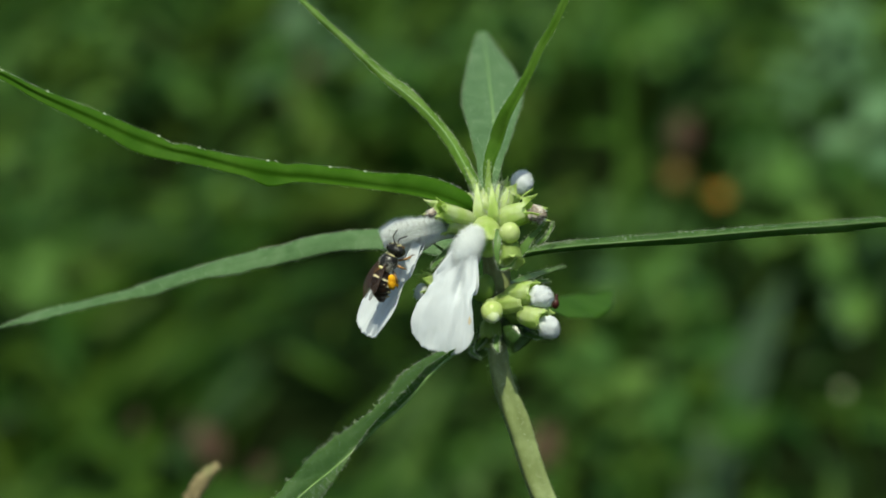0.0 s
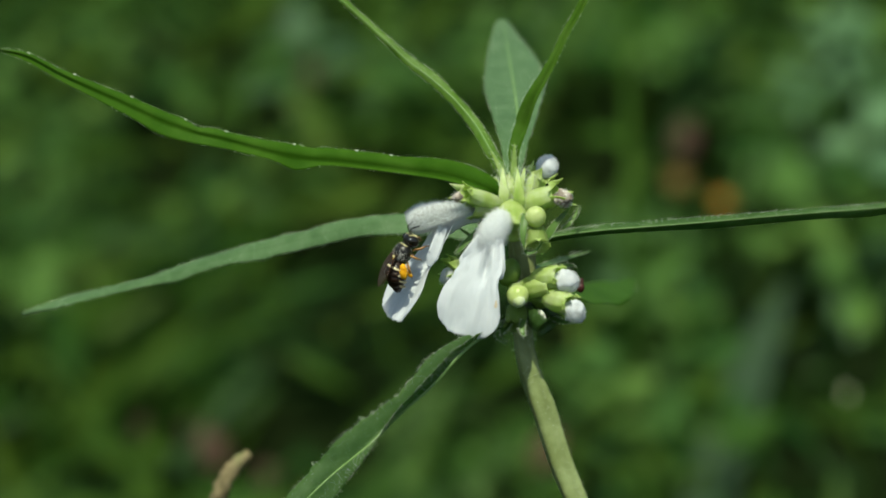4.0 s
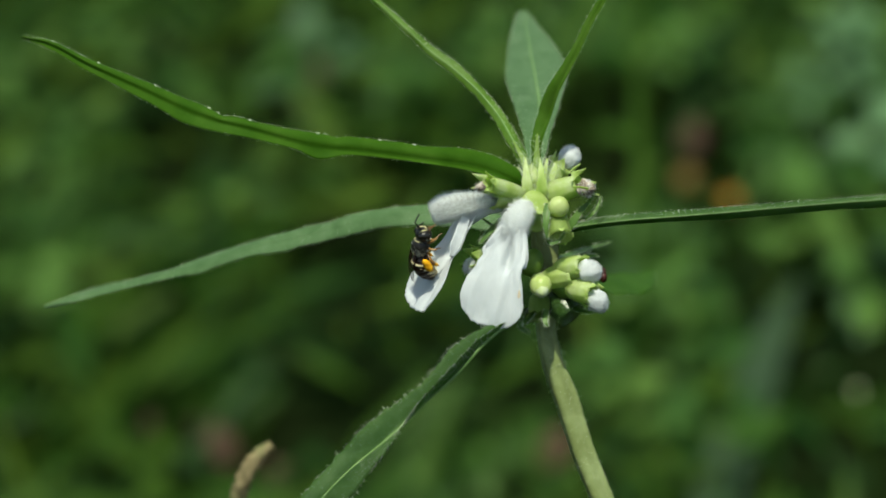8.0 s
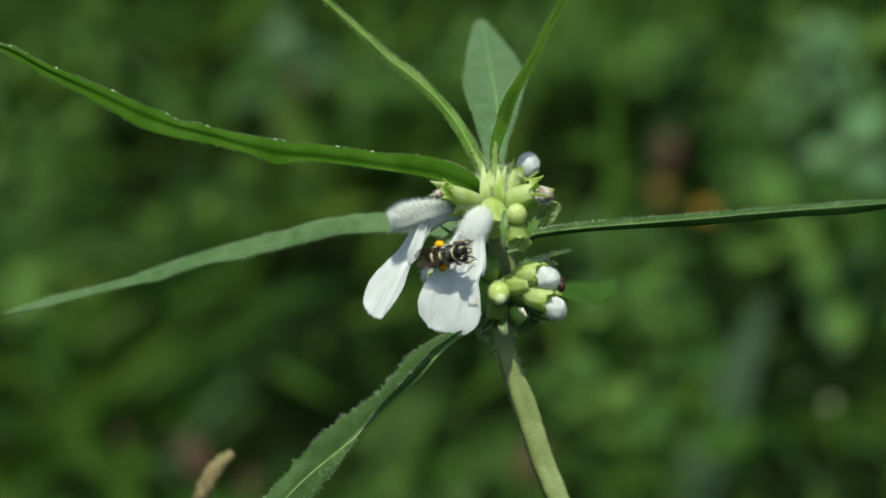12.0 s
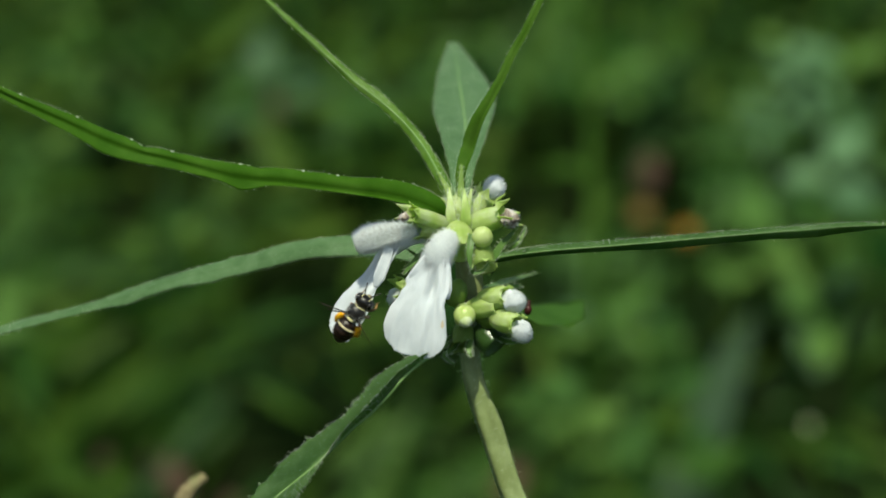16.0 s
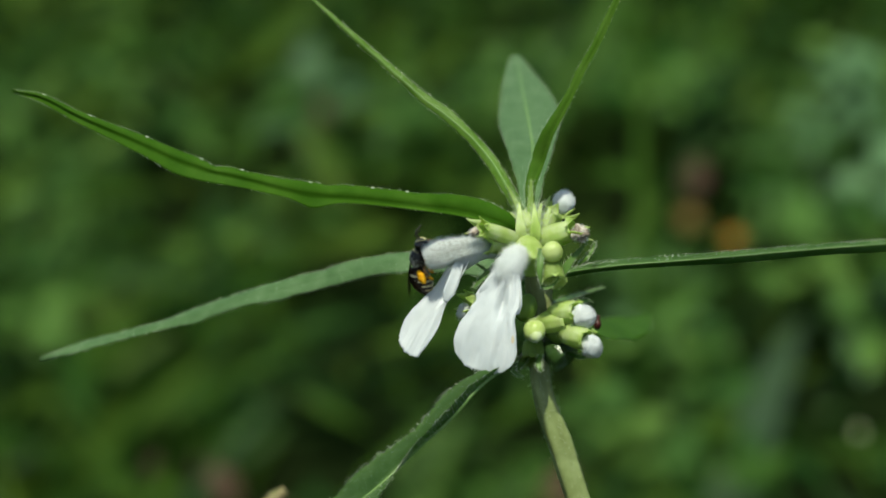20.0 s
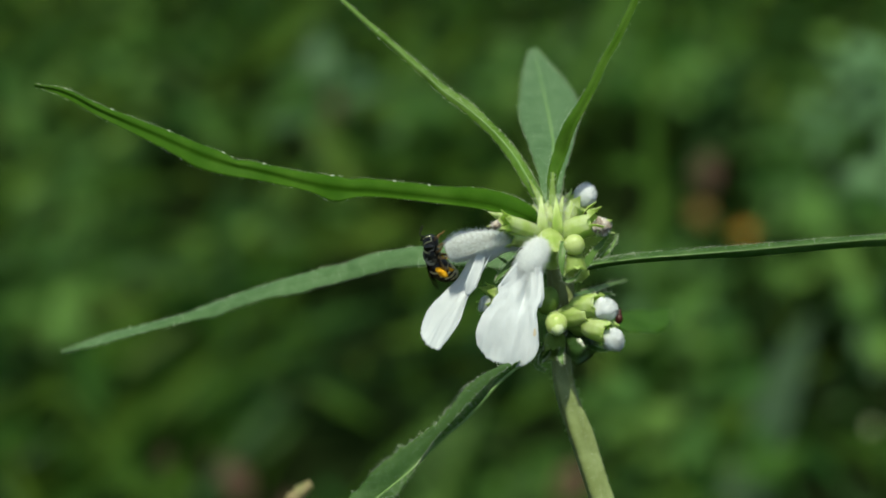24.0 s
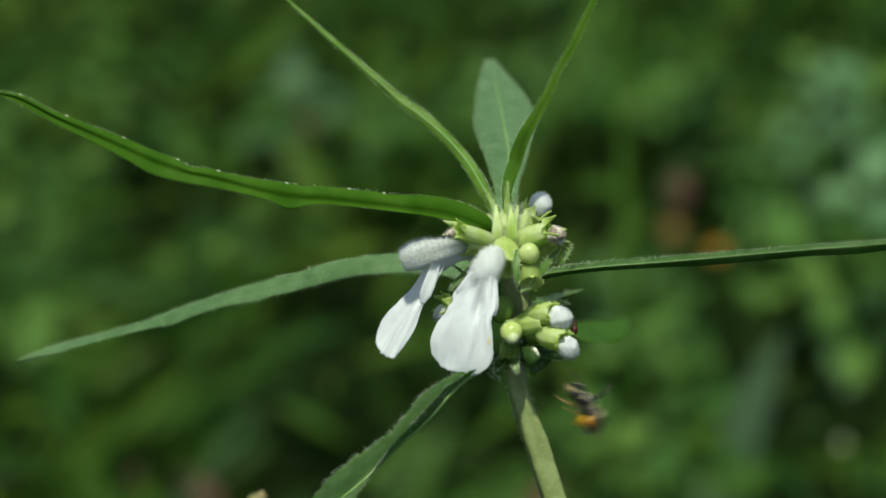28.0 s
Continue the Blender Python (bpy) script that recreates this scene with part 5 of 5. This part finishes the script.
# ---------------------------------------------------------------- what moves
BEE_ROWS = [
    (0, -0.85, 0.24, 7.2, 63, 45, 0), (0.3, -0.91, 0.38, 7.2, 63, 45, 0), (0.6, -0.91, 0.80, 7.2, 63, 45, 0), (0.9, -0.29, 1.51, 7.2, 64, 40, 0),
    (1.2, -0.58, 1.63, 7.2, 63, 40, 0), (1.5, -0.25, 1.97, 7.2, 64, 40, 0), (1.8, -0.04, 1.93, 7.2, 61, 40, 0), (2.1, -0.06, 1.65, 7.2, 60, 40, 4),
    (2.4, -0.06, 1.88, 7.2, 63, 40, 0), (2.7, -0.07, 1.26, 7.2, 63, 40, 0), (3, -0.87, 1.24, 7.2, 62, 35, 0), (3.3, -1.03, 0.50, 7.2, 64, 35, 0),
    (3.5, -1.50, -0.27, 6.8, 63, 30, 0), (5.5, -2.18, -0.22, 6, 86, 20, 20), (5.8, -2.13, -0.19, 6, 97, 15, 26), (6.1, -3.00, -0.95, 6, 101, 15, 31),
    (6.4, -2.08, -0.17, 6, 96, 15, 14), (6.8, -2.50, -0.61, 6, 98, 15, 31), (7.2, -2.12, -0.39, 6, 97, 15, 29), (7.6, -1.98, -0.71, 6, 85, 18, 31),
    (8, -1.98, -0.58, 6, 85, 22, 29), (8.4, -1.66, -0.17, 6, 81, 28, 37), (8.8, -1.45, -0.84, 6, 68, 32, 37), (9.2, -2.06, -0.39, 6, 77, 28, 37),
    (9.4, -1.70, -0.10, 6, 69, 35, 37), (9.6, -1.35, -0.12, 7, 56, 50, 37), (9.8, -0.29, 0.16, 7.5, 18, 78, 29), (10, 0.19, 0.44, 8, 8, 88, 29),
    (10.2, 0.94, 0.18, 8, 3, 90, 22), (10.4, 1.36, 0.39, 8, 3, 90, 22), (10.6, 1.83, 0.50, 9, 19, 78, 22), (10.8, 2.47, -0.07, 10.3, 80, 50, 47),
    (11, 2.83, -0.31, 10.4, 59, 50, 35), (11.2, 3.21, -0.22, 10.4, 57, 50, 39), (11.4, 2.73, 0.11, 10.4, 26, 70, 40), (11.6, 3.55, -0.01, 10.4, 0, 88, 40),
    (11.8, 4.03, -0.27, 10.4, 6, 90, 40), (12, 3.69, 0.05, 10.4, 11, 88, 40), (12.2, 3.55, -0.15, 10.4, 17, 85, 36), (12.5, 4.27, -0.02, 10.4, 18, 85, 39),
    (13.3, 5.20, 1.30, 12, 17, 85, 0), (13.7, 4.60, 0.60, 13, 30, 80, 0), (13.9, 8.00, -2.50, 14, 60, 95, 0), (14.2, 16.00, -2.50, 12, 110, 130, 0),
    (14.5, 20.82, -3.42, 10, 159, 150, 17), (14.6, 18.43, -1.81, 10, 167, 150, 33), (14.7, 19.88, -4.61, 10, 165, 150, 14), (14.8, 18.44, -7.05, 10, 157, 150, 0),
    (14.9, 18.20, -8.12, 10, 136, 130, 19), (15, 20.18, -6.39, 10, 150, 140, 21), (15.1, 18.85, -6.83, 10, 143, 140, 8), (15.2, 16.77, -8.25, 10, 143, 140, 8),
    (15.3, 17.78, -6.58, 10, 151, 130, 13), (15.4, 14.02, -10.19, 10, 124, 120, 25), (15.5, 10.25, -9.30, 11, 119, 120, 29), (15.6, 8.39, -7.73, 12, 125, 110, 30),
    (15.7, 7.97, -7.07, 12, 124, 110, 35), (15.8, -1.60, -5.50, 11, 44, 85, 19), (15.9, -1.07, -4.43, 10, 47, 80, 27), (16, -1.45, -3.70, 9, 53, 82, 15),
    (16.1, -5.00, -4.73, 8, 37, 75, 11), (16.2, -7.45, -3.23, 7, 29, 65, 21), (16.4, -4.79, -2.90, 7, 27, 60, 20), (16.6, -2.86, -2.55, 7, 64, 45, 18),
    (16.8, -2.79, -1.74, 6, 65, 42, 0), (17, -2.11, -1.00, 6, 67, 38, 11), (17.2, -1.58, -0.92, 6, 65, 35, 0), (17.6, -2.20, -0.65, 6, 72, 30, 0),
    (18, -2.21, -0.18, 6, 82, 25, 6), (18.2, -2.53, 0.58, 6, 83, 20, 0), (18.4, -2.00, 0.93, 5, 88, 15, 17), (18.6, -2.23, 1.58, 3, 78, 15, 27),
    (18.8, -2.02, 2.50, 2, 79, 20, 25), (19, -1.55, 2.47, 1.5, 63, 25, 25), (19.2, -1.63, 2.67, 1, 63, 25, 32), (19.4, -1.09, 3.19, 1, 63, 25, 32),
    (19.6, -1.40, 3.19, 1.5, 63, 25, 32), (19.8, -1.30, 2.97, 2.4, 68, 15, 18), (20, -1.63, 2.32, 3.4, 83, 0, 20), (20.3, -1.94, 1.79, 3.4, 100, -15, 26),
    (20.6, -1.84, 2.13, 3.4, 100, -15, 26), (20.9, -2.24, 2.24, 3.4, 100, -15, 26), (21.2, -2.32, 2.14, 3.4, 105, -15, 26), (21.5, -2.01, 1.70, 3.4, 108, -15, 31),
    (23.5, -1.73, 2.93, 3.4, 98, -15, 25), (23.7, -1.88, 2.47, 3.4, 96, -12, 29), (24, -2.03, 2.20, 3.4, 108, -10, 39), (24.2, -1.58, 2.17, 3.9, 104, 5, 44),
    (24.4, -1.35, 2.25, 4.9, 42, 55, 42), (24.6, -1.30, 2.20, 4.9, 56, 45, 37), (24.8, -1.09, 2.64, 4.4, 80, 20, 30), (25, -1.72, 2.75, 4.9, 82, 10, 23),
    (25.3, -1.55, 3.65, 5.0, 71, 10, 13), (25.6, -0.78, 4.48, 5.4, 40, 0, 17), (25.9, -0.05, 4.91, 5.6, 20, 8, 8), (26.1, 1.18, 5.25, 5.6, 7, 15, 13),
    (26.3, 1.70, 5.12, 6.3, -8, 40, 18), (26.5, 1.75, 4.77, 7.4, -13, 45, 0), (26.7, 1.99, 4.84, 7.4, -15, 45, 0), (26.9, 1.90, 4.77, 7.4, -18, 45, 11),
    (27.1, 1.66, 4.57, 7.4, -20, 45, 0), (27.2, 1.57, 4.44, 7.4, -11, 45, 8), (27.3, 1.68, 4.28, 7.4, -9, 45, 4), (27.4, 1.74, 4.39, 7.4, -2, 45, 0),
    (27.5, 1.75, 4.33, 7.6, 11, 45, 0), (27.6, 1.47, 3.34, 8.2, 18, 60, 0), (27.7, -0.93, -2.27, 9, 33, 65, 0), (27.8, 6.65, -4.16, 13, 76, 80, 25),
    (27.9, 8.13, -8.32, 13, 58, 60, 34), (28, 15.67, -10.14, 12, 125, 140, 26),
]


def bee_pose(u, v, w, heading, roll, rise):
    """Heading in the plant's plane, roll from its side view (0) to its back view (90), rise of the head towards the lens."""
    h, r, e = radians(heading), radians(roll), radians(rise)
    f = Vector((math.cos(h) * math.cos(e), math.sin(h) * math.cos(e), math.sin(e)))
    n = Vector((-math.sin(h), math.cos(h), 0))
    d = n * math.cos(r) + Vector((0, 0, 1)) * math.sin(r)
    d = (d - f * d.dot(f)).normalized()
    turn = Matrix((f, d.cross(f), d)).transposed()  # forward, left, back
    m = (VIEW.to_3x3() @ turn).to_4x4()
    m.translation = V(u, v, w)
    return m


def about(pivot, axis, degrees):
    return Matrix.Translation(pivot) @ Matrix.Rotation(radians(degrees), 4, axis) @ Matrix.Translation(-pivot)


def motions():
    walk(small_bee, [(t, bee_pose(*q)) for t, *q in BEE_ROWS])
    for wing, s, name in bee_wings:
        root = wing.location.copy()

        def rest(t):
            return t, pose(*root, 14 * s, -4, 1.5 * s if name == "fore_wing" else -1 * s)

        def beat(t):
            stroke = 74 if frame(t) % 2 else -8
            return t, pose(*root, stroke * s, 0, -70 * s if name == "fore_wing" else -58 * s)

        rows = [rest(0), rest(13.5), rest(13.65)]
        rows += [beat(13.8 + k / FPS) for k in range(int(2.7 * FPS))]
        rows += [rest(16.6), rest(17.2), rest(27.4), rest(27.5)]
        rows += [beat(27.6 + k / FPS) for k in range(int(0.4 * FPS) + 1)]
        walk(wing, rows)
    pivot = V(7.6, 4.6, 2) - place_of(plant)
    axis = D(0, 0, 1)
    walk(long_leaf, [(t, about(pivot, axis, a)) for t, a in ((0, 0.2), (1.5, -0.5), (3, 0.2), (8, 0), (11.5, -0.25), (14.5, 0.0), (17, 0.3), (18.5, 0.3), (20, 0.95), (24, 1.1), (26.5, 1.2), (28, 0.85))])
    pivot = V(8.1, 7.2, -1) - place_of(plant)
    walk(back_leaf, [(t, about(pivot, axis, a)) for t, a in ((0, -0.8), (3, 0), (8, 0), (11, 0.9), (14.5, 0), (17, -0.6), (20, 0.8), (25, 1.5), (28, 2.0))])
    pivot = V(7.8, 6.2, 3) - place_of(plant)
    walk(slender_leaf, [(t, about(pivot, axis, a)) for t, a in ((0, 0), (15, 0), (17, 0.3), (19, 0.8), (24, 1.0), (28, 1.0))])
    pivot = V(7.4, 1.6, -2) - place_of(plant)
    walk(arching_leaf, [(t, about(pivot, axis, a)) for t, a in ((0, -0.3), (2, -0.95), (3.5, -0.4), (8, 0), (15, 0.05), (17, 0.45), (19, 0.95), (21, 0.95), (24, 0.95), (26, 0.9), (28, 0.8))])
    foot = dry_stalk.location.copy()
    walk(dry_stalk, [(t, Matrix.Translation(foot) @ Matrix.Rotation(radians(a), 4, D(0, 0, -1)).to_4x4()) for t, a in ((0, -0.25), (3, -0.07), (8, 0), (17, 0.15), (20, 0.45), (25, 0.6), (28, 0.5))])
    home = red_ant.location.copy()
    walk(red_ant, [(t, Matrix.Translation(home + D(0, 1, 0) * dv / 1000)) for t, dv in ((0, -0.1), (8, 0), (12, -0.15), (21, -0.2), (24, -0.3), (28, -0.5))])


motions()
